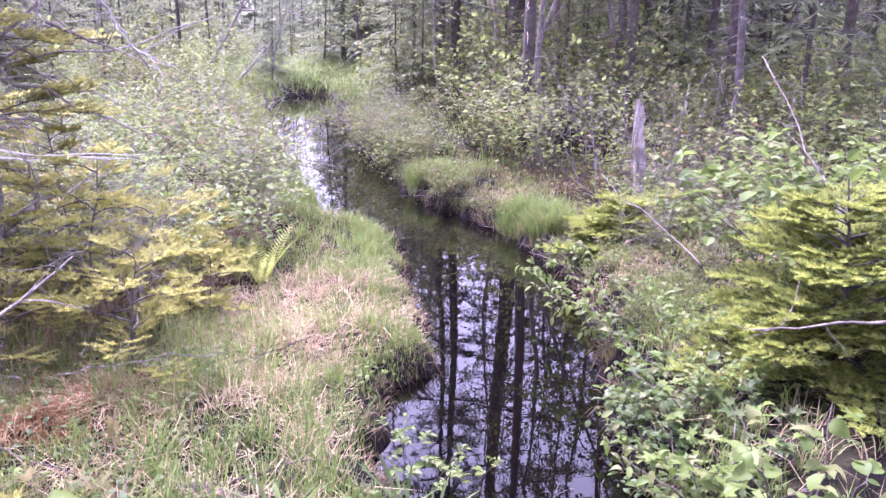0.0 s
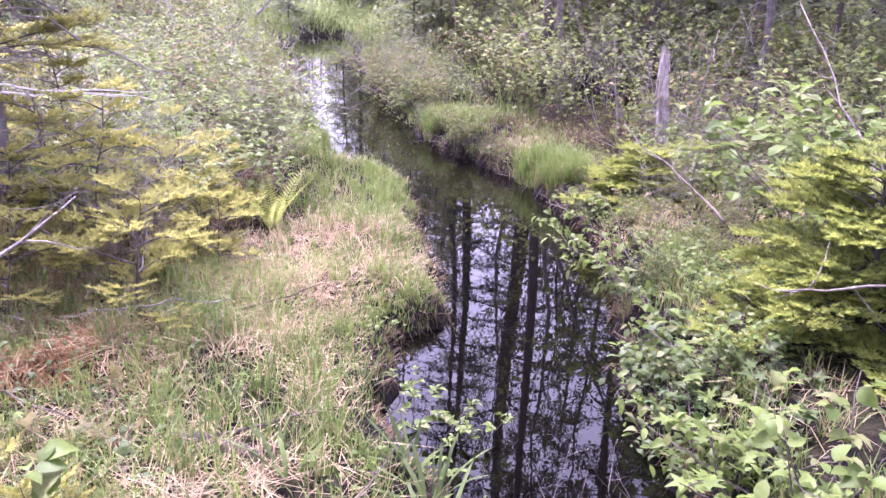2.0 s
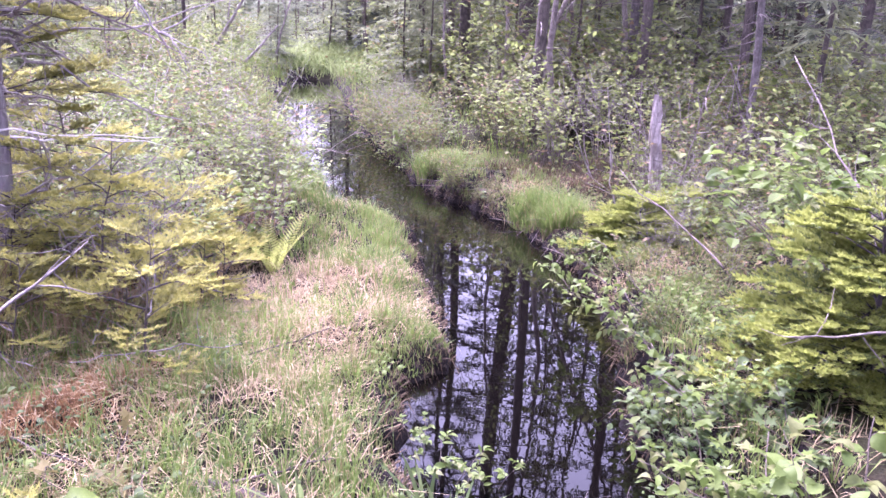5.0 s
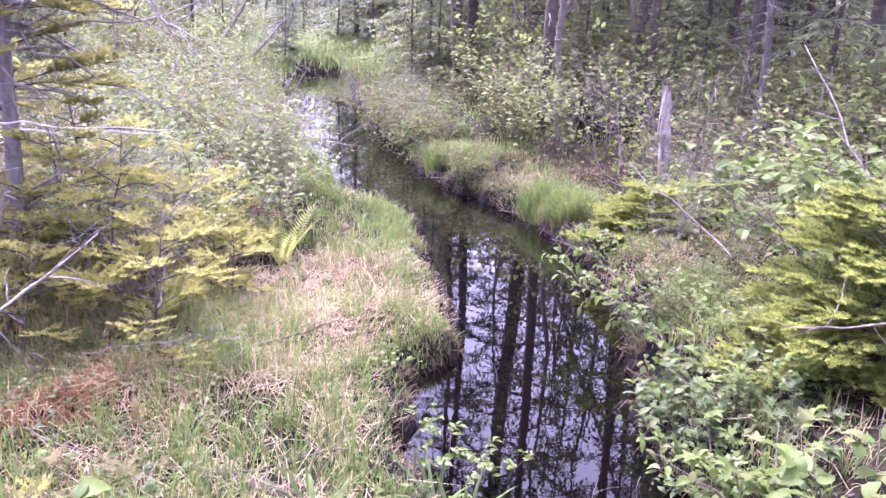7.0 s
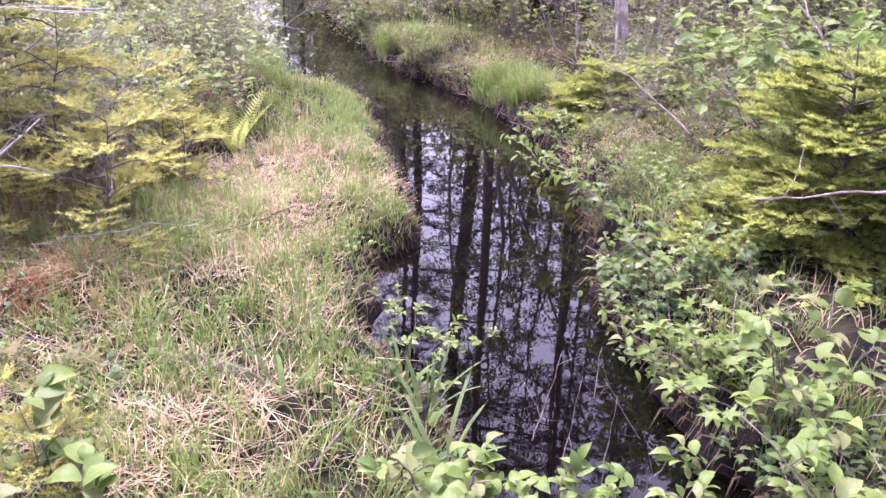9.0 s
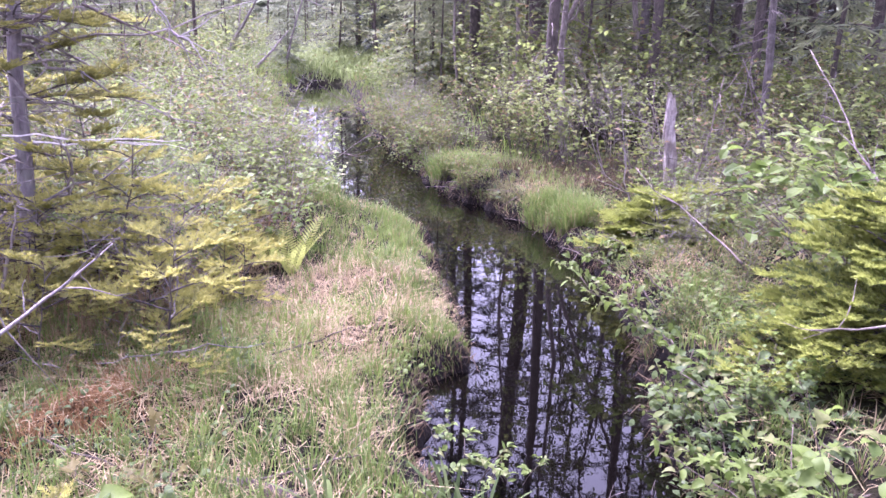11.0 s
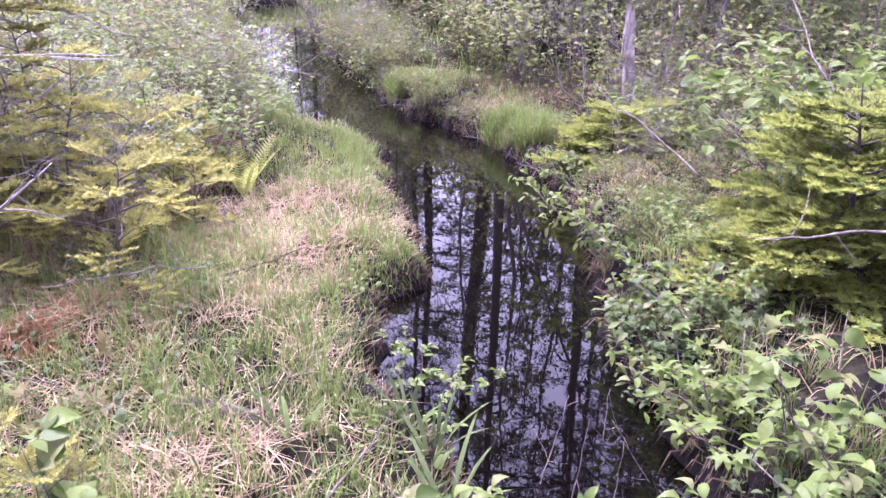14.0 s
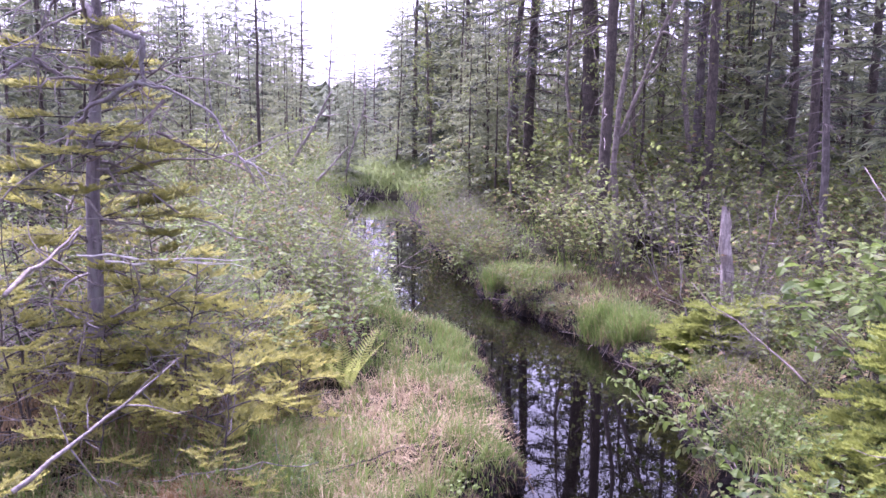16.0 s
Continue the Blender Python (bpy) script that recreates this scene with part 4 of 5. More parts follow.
# ---------------------------------------------------------------- conifers near the walk
r4 = np.random.default_rng(24)
big_fir = fir("fir", 1.14, .98, 6, 8, r4, 440, .028, NEEDLES_OLD, NEEDLES_NEW, .18, -.28, .17, .018, (-.1, .05), .78, None, .085, .0, 4, 1.5, None, .0)
tagged(place(big_fir, 2.04, 4.05, 20), "young balsam fir with fresh yellow-green tips", "fir tree", "young firs")
small_fir = fir("fir", .55, .6, 4, 7, r4, 460, .03, NEEDLES_OLD, NEEDLES_NEW, .1, -.25, .25, .008, (0, 0), .9, None, .09, 0, 4, 1.5, None, .0)
tagged(place(small_fir, 1.35, 6.7, 0), "low fir seedling with bright yellow-green sprays", "fir tree", "young firs")
again(small_fir, 1.75, 7.1, 130, .8)
BOG = [ragged_spruce("bog_spruce", 1.1, .6, 13, 9, r4), ragged_spruce("bog_spruce", 1.5, .55, 14, 16, r4, .5), ragged_spruce("bog_spruce", .7, .5, 10, 4, r4, .75, .007), ragged_spruce("bog_spruce", 1.3, .7, 8, 18, r4, .5)]
BOG_WORDS = ["small ragged bog spruce with olive-yellow sprays", "thin ragged bog spruce with many bare twigs", "low yellow-green spruce seedling beside the moss", "half-dead bog spruce with few needled boughs"]
for ob, words, x, y in zip(BOG, BOG_WORDS, (-1.9, -2.3, -1.42, -2.75), (4.35, 5.2, 3.75, 4.3)):
    tagged(place(ob, x, y, 0), words, "spruce tree", "bog spruces")
for kind, x, y, tn, sc in ((0, -2.55, 4.0, 80, .9), (0, -2.25, 4.75, 150, 1.0), (2, -2.45, 4.45, 30, 1.1), (0, -1.9, 5.5, 240, .8), (2, -1.7, 4.15, 300, .9), (2, -1.32, 4.6, 100, .75), (2, -1.6, 5.2, 200, .9), (2, -1.85, 4.95, 20, 1.1), (0, -1.65, 5.9, 70, .6), (1, -3.3, 5.0, 260, 1.2), (2, -1.25, 1.95, 30, .6), (2, -2.05, 3.75, 60, .9), (2, -1.55, 4.85, 130, .8),
                           (2, -2.3, 3.1, 200, .9), (2, -1.18, 2.25, 250, .6), (2, -1.0, 2.2, 140, .5), (2, -2.2, 2.65, 20, .7), (3, -3.6, 5.6, 70, 1.2), (0, -2.75, 3.55, 120, .8)):
    again(BOG[kind], x, y, tn, sc, (r4.uniform(-12, 12), r4.uniform(-12, 12)))
OLD_BARK = bark_material("lichened_bark", (.1, .082, .084), (.27, .235, .24), 35, .9, (.2, .2, .17))
old_spruce = fir("old_spruce", 4.2, .85, 12, 5, r4, 430, .021, NEEDLES_OLIVE, NEEDLES_YELLOW, .05, -.15, .16, .055, (.02, .02), .35, None, .1, .62, 3, 1.2, OLD_BARK)
tagged(place(old_spruce, -2.7, 4.8, 0), "ragged old bog spruce with dead lower limbs", "spruce tree")
for q in range(38):
    zz = r4.uniform(.35, 2.9)
    az = r4.uniform(-2.2, 1.6)
    s = Soup()
    limb = curve((.02 * zz, .02 * zz, zz), (np.cos(az), np.sin(az), r4.uniform(-.35, .35)), r4.uniform(.3, 1.0), 8, r4.normal(0, .3, 3), .14, r4)
    tube(s, limb, np.linspace(.011, .003, 8), 5)
    for w in range(6):
        tube(s, curve(limb[2 + w % 5], r4.normal(0, 1, 3), r4.uniform(.1, .35), 5, r4.normal(0, .3, 3), .12, r4), np.linspace(.004, .0015, 5), 3)
    part("dead_limb", s, TWIG_GREY, old_spruce, "bare grey dead limb", True)

for q in range(20):
    zz, az = 1.1 + 1.75 * (q + r4.uniform(0, 1)) / 20, q * 2.4 + r4.uniform(-.5, .5)
    bough(old_spruce, (.02 * zz, .02 * zz, zz), (np.cos(az), np.sin(az), r4.uniform(.0, .4)), r4.uniform(.3, .65), r4, 420, .026, NEEDLES_OLIVE, NEEDLES_YELLOW, -.1, .35, .007, .08, 3, r4.uniform(.3, .55), 1.5, .1)
for pts, rad in ((((.08, .0, 2.42), (.2, -.1, 2.27), (.5, -.2, 2.2), (.47, -.25, 1.98), (.2, -.3, 1.84), (-.02, -.2, 1.66)), .024), (((.47, -.25, 1.98), (.7, -.3, 1.93), (.95, -.3, 1.78), (1.15, -.35, 1.5)), .011),
                 (((.03, 0, 1.95), (-.15, -.2, 2.1), (-.3, -.3, 1.95), (-.5, -.4, 1.9)), .013), (((.03, 0, 2.5), (-.1, -.15, 2.42), (-.2, -.2, 2.1), (-.15, -.25, 1.85)), .01)):
    s, k = Soup(), len(pts)
    t = np.linspace(0, k - 1, 6 * k)
    limb = np.stack([np.interp(t, np.arange(k), [p[c] for p in pts]) for c in range(3)], 1) + np.cumsum(r4.normal(0, .006, (6 * k, 3)), axis=0)
    tube(s, limb, np.linspace(rad, rad * .4, 6 * k) * r4.uniform(.85, 1.2, 6 * k), 6)
    for w in range(5 * k):
        tube(s, curve(limb[r4.integers(3, 6 * k)], r4.normal(0, 1, 3) + (0, 0, -.3), r4.uniform(.12, .4), 6, r4.normal(0, .35, 3), .12, r4), np.linspace(.0045, .0015, 6), 4)
    part("crooked_limb", s, OLD_BARK, old_spruce, "crooked grey dead limb", True)

# ---------------------------------------------------------------- snag, logs and dead wood
r5 = np.random.default_rng(25)


def snag(name, height, radius, r):
    """A broken, splintered grey trunk."""
    root = new(name)
    n, k = 22, 14
    ang = np.linspace(0, 2 * np.pi, k, endpoint=False)
    v = []
    for q in range(n):
        t = q / (n - 1)
        rad = radius * (1.25 - .6 * t) * (1 + .18 * np.sin(ang * 3 + 1 + 2 * t) + .12 * np.sin(ang * 7 - 3 * t) + r.normal(0, .1, k)) * (1 + .5 * max(0, .12 - t) / .12)
        top = t * height * np.where(t > .85, 1 - .25 * (np.sin(ang * 2.5) > .2), 1)
        v.append(np.stack([np.cos(ang) * rad + .03 * np.sin(5 * t), np.sin(ang) * rad + .02 * np.sin(7 * t), top - .08], 1))
    v = np.concatenate(v + [np.array([[.04, 0, height * .8]])])
    i, j = np.meshgrid(np.arange(n - 1), np.arange(k), indexing="ij")
    p, q = (i * k + j).ravel(), (i * k + (j + 1) % k).ravel()
    f = np.concatenate([np.stack([p, q, q + k], 1), np.stack([p, q + k, p + k], 1), np.stack([(n - 1) * k + np.arange(k), (n - 1) * k + (np.arange(k) + 1) % k, np.full(k, n * k)], 1)])
    part("broken_trunk", Soup().add(v, f), bark_material("split_wood", (.23, .19, .17), (.5, .44, .4), 45, .8), root)
    for q in range(16):
        s = Soup()
        a = r.uniform(0, 6.28)
        tube(s, curve((np.cos(a) * radius, np.sin(a) * radius, -.05), (np.cos(a) * .25, np.sin(a) * .25, 1), height * r.uniform(.2, .6), 6, (0, 0, 0), .09, r), np.linspace(.012, .003, 6), 4)
        part("splinter", s, DEADWOOD, root)
    return root


tagged(place(snag("snag", 1.3, .056, r5), 1.66, 7.94, 0), "splintered grey dead tree stump on the bank", "tree stump")
dead_branch("dead_branch", (-1.88, 2.88, 0.62), (-1.59, 3.58, 0.81), .01, r5, 7, .08, TWIG_GREY, "pale dead branch reaching over the moss")
dead_branch("dead_branch", (-2.45, 4.3, 1.28), (-1.59, 4.3, 1.28), .006, r5, 2, -.02, BLEACHED, "thin bleached dead limb lying level", .25)
dead_branch("dead_branch", (-2.3, 4.32, 1.25), (-1.5, 4.3, 1.23), .0055, r5, 2, .02, BLEACHED, "thin bleached dead limb lying level", .25)
dead_branch("dead_branch", (-2.66, 4.87, 2.22), (-2.16, 4.8, 2.1), .014, r5, 8, .25, None, "crooked grey dead limb of the spruce", .5)
dead_branch("dead_branch", (-2.5, 4.1, .3), (-2.45, 4.3, .95), .012, r5, 3, 0, BARK_PALE)
dead_branch("dead_branch", (1.59, 5.18, 0.52), (1.13, 6.6, 0.81), .008, r5, 6, .02, STEM)
dead_branch("dead_branch", (2.13, 4.02, 0.79), (1.88, 5.41, 1.73), .008, r5, 8, .05)
dead_branch("dead_branch", (1.85, 3.38, 0.81), (1.43, 3.56, 0.71), .008, r5, 4, -.05, BARK_PALE)
dead_branch("dead_branch", (-2.17, 4.8, 2.12), (-2.41, 4.56, 1.81), .013, r5, 7, .02, None, "crooked grey dead limb of the spruce", .4)
dead_branch("dead_branch", (-2.21, 4.78, 1.94), (-1.68, 4.68, 1.74), .01, r5, 8, .02, None, "crooked grey dead limb of the spruce", .4)
dead_branch("dead_branch", (-1.93, 2.97, 1.34), (-2.16, 3.78, 1.51), .012, r5, 5, .0, BARK_PALE, "pale dead branch leaning on the spruce", .3)
dead_branch("fallen_pole", (-6.45, 19.1, .5), (-5.1, 19.5, 2.8), .055, r5, 4, 0, TWIG_GREY, "bleached dead pole leaning out of the brush", .7)
dead_branch("fallen_pole", (-5.3, 21.5, .9), (-4.8, 21.5, 3.1), .035, r5, 3, 0, TWIG_GREY, "thin dead pole leaning in the brush", .7)
dead_branch("fallen_pole", (-4.9, 17.4, .9), (-4.3, 17.7, 1.65), .035, r5, 2, 0, TWIG_GREY, "short bleached pole lying in the grass", .4)
dead_branch("leaning_birch", (.72, 13.1, .4), (3.0, 13.1, 7.0), .045, r5, 6, 0, BARK_PALE, "pale leaning birch stem without leaves", 1.0)
for q in range(15):
    x, y = r5.uniform(1.0, 4.2), r5.uniform(7.6, 10.2)
    p = on_ground(x, y)
    dead_branch("bare_stem", p, p + (r5.uniform(-.9, .35), r5.uniform(-.3, .3), r5.uniform(.9, 1.7)), r5.uniform(.007, .012), r5, 6, r5.uniform(-.1, .1), (DEADWOOD, TWIG_GREY)[q % 2], "leaning bare grey stem in the thicket", .4, 5)
for q in range(120):
    x, y = r5.uniform(-.6, 1.2), r5.uniform(6.0, 10.0)
    d = bank_distance(np.array([x]), np.array([y]))[0]
    if not .0 < d < .35 or x < .2 - .5 * (y - 7.5):
        continue
    p = on_ground(x, y, 0)
    a = r5.uniform(2.4, 4.6)
    dead_branch("bank_twig", p, p + (np.cos(a) * r5.uniform(.2, .45), np.sin(a) * r5.uniform(.2, .45), r5.uniform(-.15, .1)), .004, r5, 3, -.1, None, "brown dead twig hanging over the peat bank", .15, 4)
for x, y, a, ln in ((-.8, 2.9, 20, .4), (-1.9, 3.4, 60, .6), (-1.7, 3.1, -30, .5), (-.6, 4.5, 80, .45), (-1.1, 3.9, 40, .6), (1.5, 3.4, 100, .6), (1.45, 3.0, 30, .5), (-.3, 2.3, 70, .6), (-.95, 2.5, 110, .5)):
    p = on_ground(x, y, -.02)
    dead_branch("stick", p, p + (ln * math.cos(radians(a)), ln * math.sin(radians(a)), .05), .006, r5, 3, .02, STEM, "dead stick lying in the grass", .15, 5)

# dead boughs that reach over the far water
for q in range(16):
    y = r5.uniform(9.5, 19)
    x = np.interp(y, [10, 12.2, 16.5, 20], [-1.95, -2.7, -4.0, -5.0]) if q % 3 == 0 else np.interp(y, [10, 13, 16.8, 21.8], [-.65, -1.6, -2.6, -3.7])
    s = 1 if q % 3 == 0 else -1
    dead_branch("bank_branch", (x - s * .2, y, .15), (x + s * r5.uniform(.4, 1.0), y + r5.uniform(-.6, .6), r5.uniform(.15, .9)), .007, r5, 5, r5.uniform(-.1, .3), None, "bare dead branch reaching over the brook", .35, 5)

for x, y, dx, dy, h in ((.5, 2.55, .05, .1, .35), (.62, 2.45, .02, .02, .4), (.78, 2.6, .15, -.1, .3), (.4, 2.75, .12, .2, .25), (.9, 2.8, -.2, .1, .2), (.7, 3.0, .05, .25, .12)):
    dead_branch("water_twig", (x, y, -.1), (x + dx, y + dy, h), .0025, r5, 3, .05, None, "thin bare twig standing in the water", .15, 4)

# a rotten log, half grown over
log = Soup()
tube(log, curve((0, 0, 0), (1, -.25, .05), .42, 8, (0, 0, 0), .03, r5), np.array((.02, .04, .045, .05, .04, .045, .04, .02)), 9)
rotten_log = part("rotten_log", log, bark_material("rotten_wood", (.03, .02, .015), (.095, .065, .047), 60, 1.0), None, smooth=True)
rotten_log.location = on_ground(-.98, 2.92, .01)
tagged(rotten_log, "dark rotten log half covered by straw", "log")

stub = Soup()
tube(stub, curve((0, 0, -.05), (.25, .3, 1), .16, 6, (0, 0, 0), .05, r5), np.array((.06, .05, .05, .045, .04, .02)), 9)
rotten_stump = part("rotten_stump", stub, bpy.data.materials["rotten_wood"], None, smooth=False)
rotten_stump.location = on_ground(-.68, 4.48, .06)
tagged(rotten_stump, "small rotten stump in the grass", "tree stump")

# ---------------------------------------------------------------- leafy plants near the walk
r6 = np.random.default_rng(26)
for x, y, tn, h, w, st, lf, sz, tw, pt, mt, words in (
        (1.32, 2.66, 0, .66, .55, 5, LEAF_ROUND, .08, 4, 4, LEAF_LIGHT, "round-leaved light green shrub on the bank"),
        (.42, 2.12, 40, .62, .4, 6, LEAF_OVAL, .06, 6, 5, LEAF_LIGHT, "low leafy shrub at the water's edge"),
        (.6, 2.08, 0, .6, .4, 6, LEAF_OVAL, .06, 6, 5, LEAF_LIGHT, "low leafy shrub at the water's edge"),
        (.15, 2.12, 10, .52, .25, 5, LEAF_ROUND, .06, 5, 5, LEAF_LIGHT, "low leafy shrub at the water's edge"),
        (1.12, 2.0, 70, .56, .55, 7, LEAF_OVAL, .062, 6, 5, LEAF_LIGHT, "leafy shrub spreading over the brook"),
        (1.4, 2.1, 20, .56, .6, 7, LEAF_OVAL, .064, 6, 5, LEAF_LIGHT, "leafy shrub spreading over the brook"),
        (-1.0, 2.12, 130, .48, .3, 4, LEAF_ROUND, .1, 3, 4, LEAF_LIGHT, "broad-leaved sapling in the grass"),
        (1.72, 2.2, 200, .5, .55, 7, LEAF_OVAL, .062, 6, 5, LEAF_LIGHT, "leafy shrub spreading over the brook"),
        (1.25, 1.75, 150, .6, .6, 6, LEAF_ROUND, .075, 5, 4, LEAF_LIGHT, "round-leaved light green shrub on the bank"),
        (1.1, 3.2, 60, .42, .45, 5, LEAF_LOBED, .085, 3, 4, LEAF_LIGHT, "maple seedling with lobed light green leaves"),
        (1.12, 2.85, 160, .45, .4, 5, LEAF_LOBED, .085, 3, 4, LEAF_LIGHT, "maple seedling with lobed light green leaves"),
        (1.45, 3.4, 20, .3, .35, 4, LEAF_LOBED, .08, 2, 4, LEAF_BLUE, "maple seedling with lobed blue-green leaves"),
        (1.08, 4.1, 200, .36, .35, 5, LEAF_HERB, .07, 3, 4, LEAF_LIGHT, "low leafy seedling on the peat bank"),
        (1.22, 3.7, 10, .36, .4, 5, LEAF_HERB, .07, 3, 4, LEAF_BLUE, "bramble with blue-green leaves")):
    ob = tagged(place(shrub("shrub", h, w, st, lf, sz, pt, tw, r6, STEM, mt, True, (0, 0), .3, .005), x, y, tn), words, "shrub", "shrubs by the brook")
    ob.location.z = max(ob.location.z, -.03)
yellow = shrub("maple_seedling", .34, .35, 4, LEAF_LOBED, .08, 3, 3, r6, STEM, LEAF_MAPLE, True, (0, 0), .3, .004)
tagged(place(yellow, -1.22, 2.8, 0), "yellowish-leaved maple seedling in the grass", "seedling", "seedlings")
# arching branches that hang over the water
for sx, sy, sz, ex, ey, ez, sg, tw in ((1.12, 4.3, .2, .42, 5.5, .44, -.2, 17), (1.1, 4.45, .2, .62, 5.35, .4, -.2, 15), (1.08, 4.15, .2, .76, 5.0, .32, -.2, 13), (1.15, 4.9, .25, .66, 5.75, .5, -.2, 13),
                                      (1.15, 3.6, .2, .86, 4.1, .3, -.2, 10), (1.18, 3.2, .2, .72, 3.45, .28, -.25, 10), (1.2, 2.8, .2, .8, 3.15, .26, -.25, 9), (1.2, 2.7, .15, .95, 3.0, .2, -.25, 8), (1.25, 5.2, .25, .78, 6.3, .42, -.2, 11)):
    tagged(leafy_branch("overhanging_branch", (sx, sy, sz), (ex, ey, ez), sg, .0042, r6, tw, 4, LEAF_OVAL, .06, LEAF_LIGHT), "leafy branch arching low over black water", "branch", "branches over the water")
willow = shrub("willow_seedling", .36, .25, 3, LEAF_OVAL, .052, 5, 3, r6, STEM, LEAF_LIGHT, True, (.1, 0), .5, .003)
willow.location = (.0, 3.32, -.02)
tagged(willow, "slim willow seedling with narrow pale leaves", "willow", "willow seedlings")
for x, y, z, tn, sc in ((.2, 3.4, -.03, 140, .8), (-.1, 3.55, .05, 60, .7), (.05, 3.05, .0, 220, .75)):
    copy_thing(willow, Matrix.Translation((x, y, z)) @ pose(0, 0, 0, 0, 0, tn)).scale = (sc,) * 3
bramble = shrub("bramble", 1.2, .8, 6, LEAF_HERB, .11, 5, 7, r6, STEM, LEAF_LIGHT, False, (-.2, 0), .4, .006, True)
tagged(place(bramble, 2.75, 5.3, 0), "tall bramble with large light green leaves", "bramble", "brambles")
for x, y, tn, sc in ((2.3, 5.6, 90, .7), (3.1, 6.2, 200, 1.0), (2.15, 5.0, 40, 1.05), (2.55, 4.75, 160, 1.0), (1.9, 6.3, 30, .5),  (1.22, 3.55, 220, .36), (1.35, 4.3, 70, .36), (2.35, 7.2, 120, .7), (1.5, 7.4, 250, .55)):
    again(bramble, x, y, tn, sc)

herb = shrub("herb", .2, .2, 5, LEAF_PLAIN, .046, 3, 2, r6, STEM, LEAF_BLUE, False, (0, 0), .3, .002, True)
tagged(place(herb, -1.0, 4.1, 0), "low blue-green herb in the grass", "herb", "herbs of the banks")
herb_light = shrub("herb", .22, .2, 5, LEAF_PLAIN, .044, 3, 2, r6, STEM, LEAF_LIGHT, False, (0, 0), .3, .002, True)
tagged(place(herb_light, -.85, 3.3, 0), "low light green herb in the grass", "herb", "herbs of the banks")
for n in range(150):
    x, y = r6.uniform(-2.4, 2.6), r6.uniform(2.0, 8.8)
    d = bank_distance(np.array([x]), np.array([y]))[0]
    if d < .06 or (x < 0 and r6.random() < .1):
        continue
    again(herb if r6.random() < (.35 if x < 0 else .6) else herb_light, x, y, r6.uniform(0, 360), r6.uniform(.6, 1.3), (r6.uniform(-12, 12), r6.uniform(-12, 12)))

for n in range(50):
    x, y = r6.uniform(1.0, 2.3), r6.uniform(2.9, 5.6)
    if bank_distance(np.array([x]), np.array([y]))[0] > .08:
        again(herb if n % 2 else herb_light, x, y, r6.uniform(0, 360), r6.uniform(.7, 1.3), (r6.uniform(-12, 12), r6.uniform(-12, 12)))

for n in range(44):
    y = r6.uniform(1.9, 4.0)
    x = np.interp(y, [1.75, 2.3, 2.86, 3.63], [1.0, 1.15, 1.01, .91]) + r6.uniform(.06, .4)
    again(herb if n % 3 else herb_light, x, y, r6.uniform(0, 360), r6.uniform(.8, 1.4), (r6.uniform(-15, 15), r6.uniform(-15, 15)))
for n in range(85):
    x, y = r6.uniform(-2.2, -1.0), r6.uniform(2.2, 4.5)
    again(herb if n % 3 else herb_light, x, y, r6.uniform(0, 360), r6.uniform(.7, 1.2), (r6.uniform(-12, 12), r6.uniform(-12, 12)))

frond = fern("fern", 6, .48, r6)
tagged(place(frond, -1.3, 5.6, 0), "bright yellow-green fern on the bank", "fern", "ferns")
again(frond, -1.52, 5.75, 140, .85)
again(frond, -1.75, 5.5, 60, .6)

clump = sedge("sedge", 9, .4, .0095, r6)
tagged(place(clump, .05, 2.75, 0), "clump of broad pale sedge blades", "sedge", "sedge clumps")
for x, y, tn, sc in ((-.04, 2.95, 20, .95), (.06, 2.9, 150, .8), (-.45, 2.72, 60, .95), (-.35, 3.55, 120, .8), (-.15, 3.3, 30, .8), (.1, 2.45, 200, 1.0), (-.1, 2.2, 100, .9), (1.35, 3.6, 40, .7), (-.9, 4.3, 80, .6), (-.6, 4.9, 10, .7)):
    again(clump, x, y, tn, sc, (r6.uniform(-10, 10), r6.uniform(-10, 10)))

# ---------------------------------------------------------------- grass
r7 = np.random.default_rng(27)


def grass_points(n, x0, x1, y0, y1, weight, per, spread_r):
    """Foot points in tufts, kept by a weight between 0 and 1."""
    cx, cy = r7.uniform(x0, x1, n), r7.uniform(y0, y1, n)
    d = bank_distance(cx, cy)
    ok = (r7.random(n) < weight(cx, cy, d)) & (d > .015)
    cx, cy = np.repeat(cx[ok], per), np.repeat(cy[ok], per)
    x, y = cx + r7.normal(0, spread_r, len(cx)), cy + r7.normal(0, spread_r, len(cx))
    keep = bank_distance(x, y) > .0
    x, y = x[keep], y[keep]
    short = np.clip(bank_distance(x, y) / .3, .4, 1)
    return np.stack([x, y, ground_z(x, y) - .01], 1), np.repeat(r7.uniform(.6, 1.35, ok.sum()), per)[keep] * short


def off_moss(x, y):
    return 1 - .75 * np.exp(-((x + 1.68) ** 2 + (y - 3.43) ** 2) / .12)


def lawn(x, y, d):
    """Green along the brook's left edge and on the tussocks, thinner away from it."""
    left = x < .3 - .28 * np.maximum(y - 6, 0)
    w = np.where(left, np.exp(-np.maximum(d - .25, 0) / .35) * np.clip((y - 3.4) / 1.0, .25, 1), .35 * np.exp(-d / .7))
    w = np.maximum(w, .6 * (left & (y < 4.8)))
    for tx, ty, tr in ((.55, 8.0, .55), (-.35, 10.2, .6), (1.25, 5.0, .3), (-1.4, 8.9, .5)):
        w = np.maximum(w, np.exp(-((x - tx) ** 2 + (y - ty) ** 2) / tr ** 2))
    w = np.maximum(w, .5 * (d < .12))
    return np.clip(w, 0, 1) * off_moss(x, y)


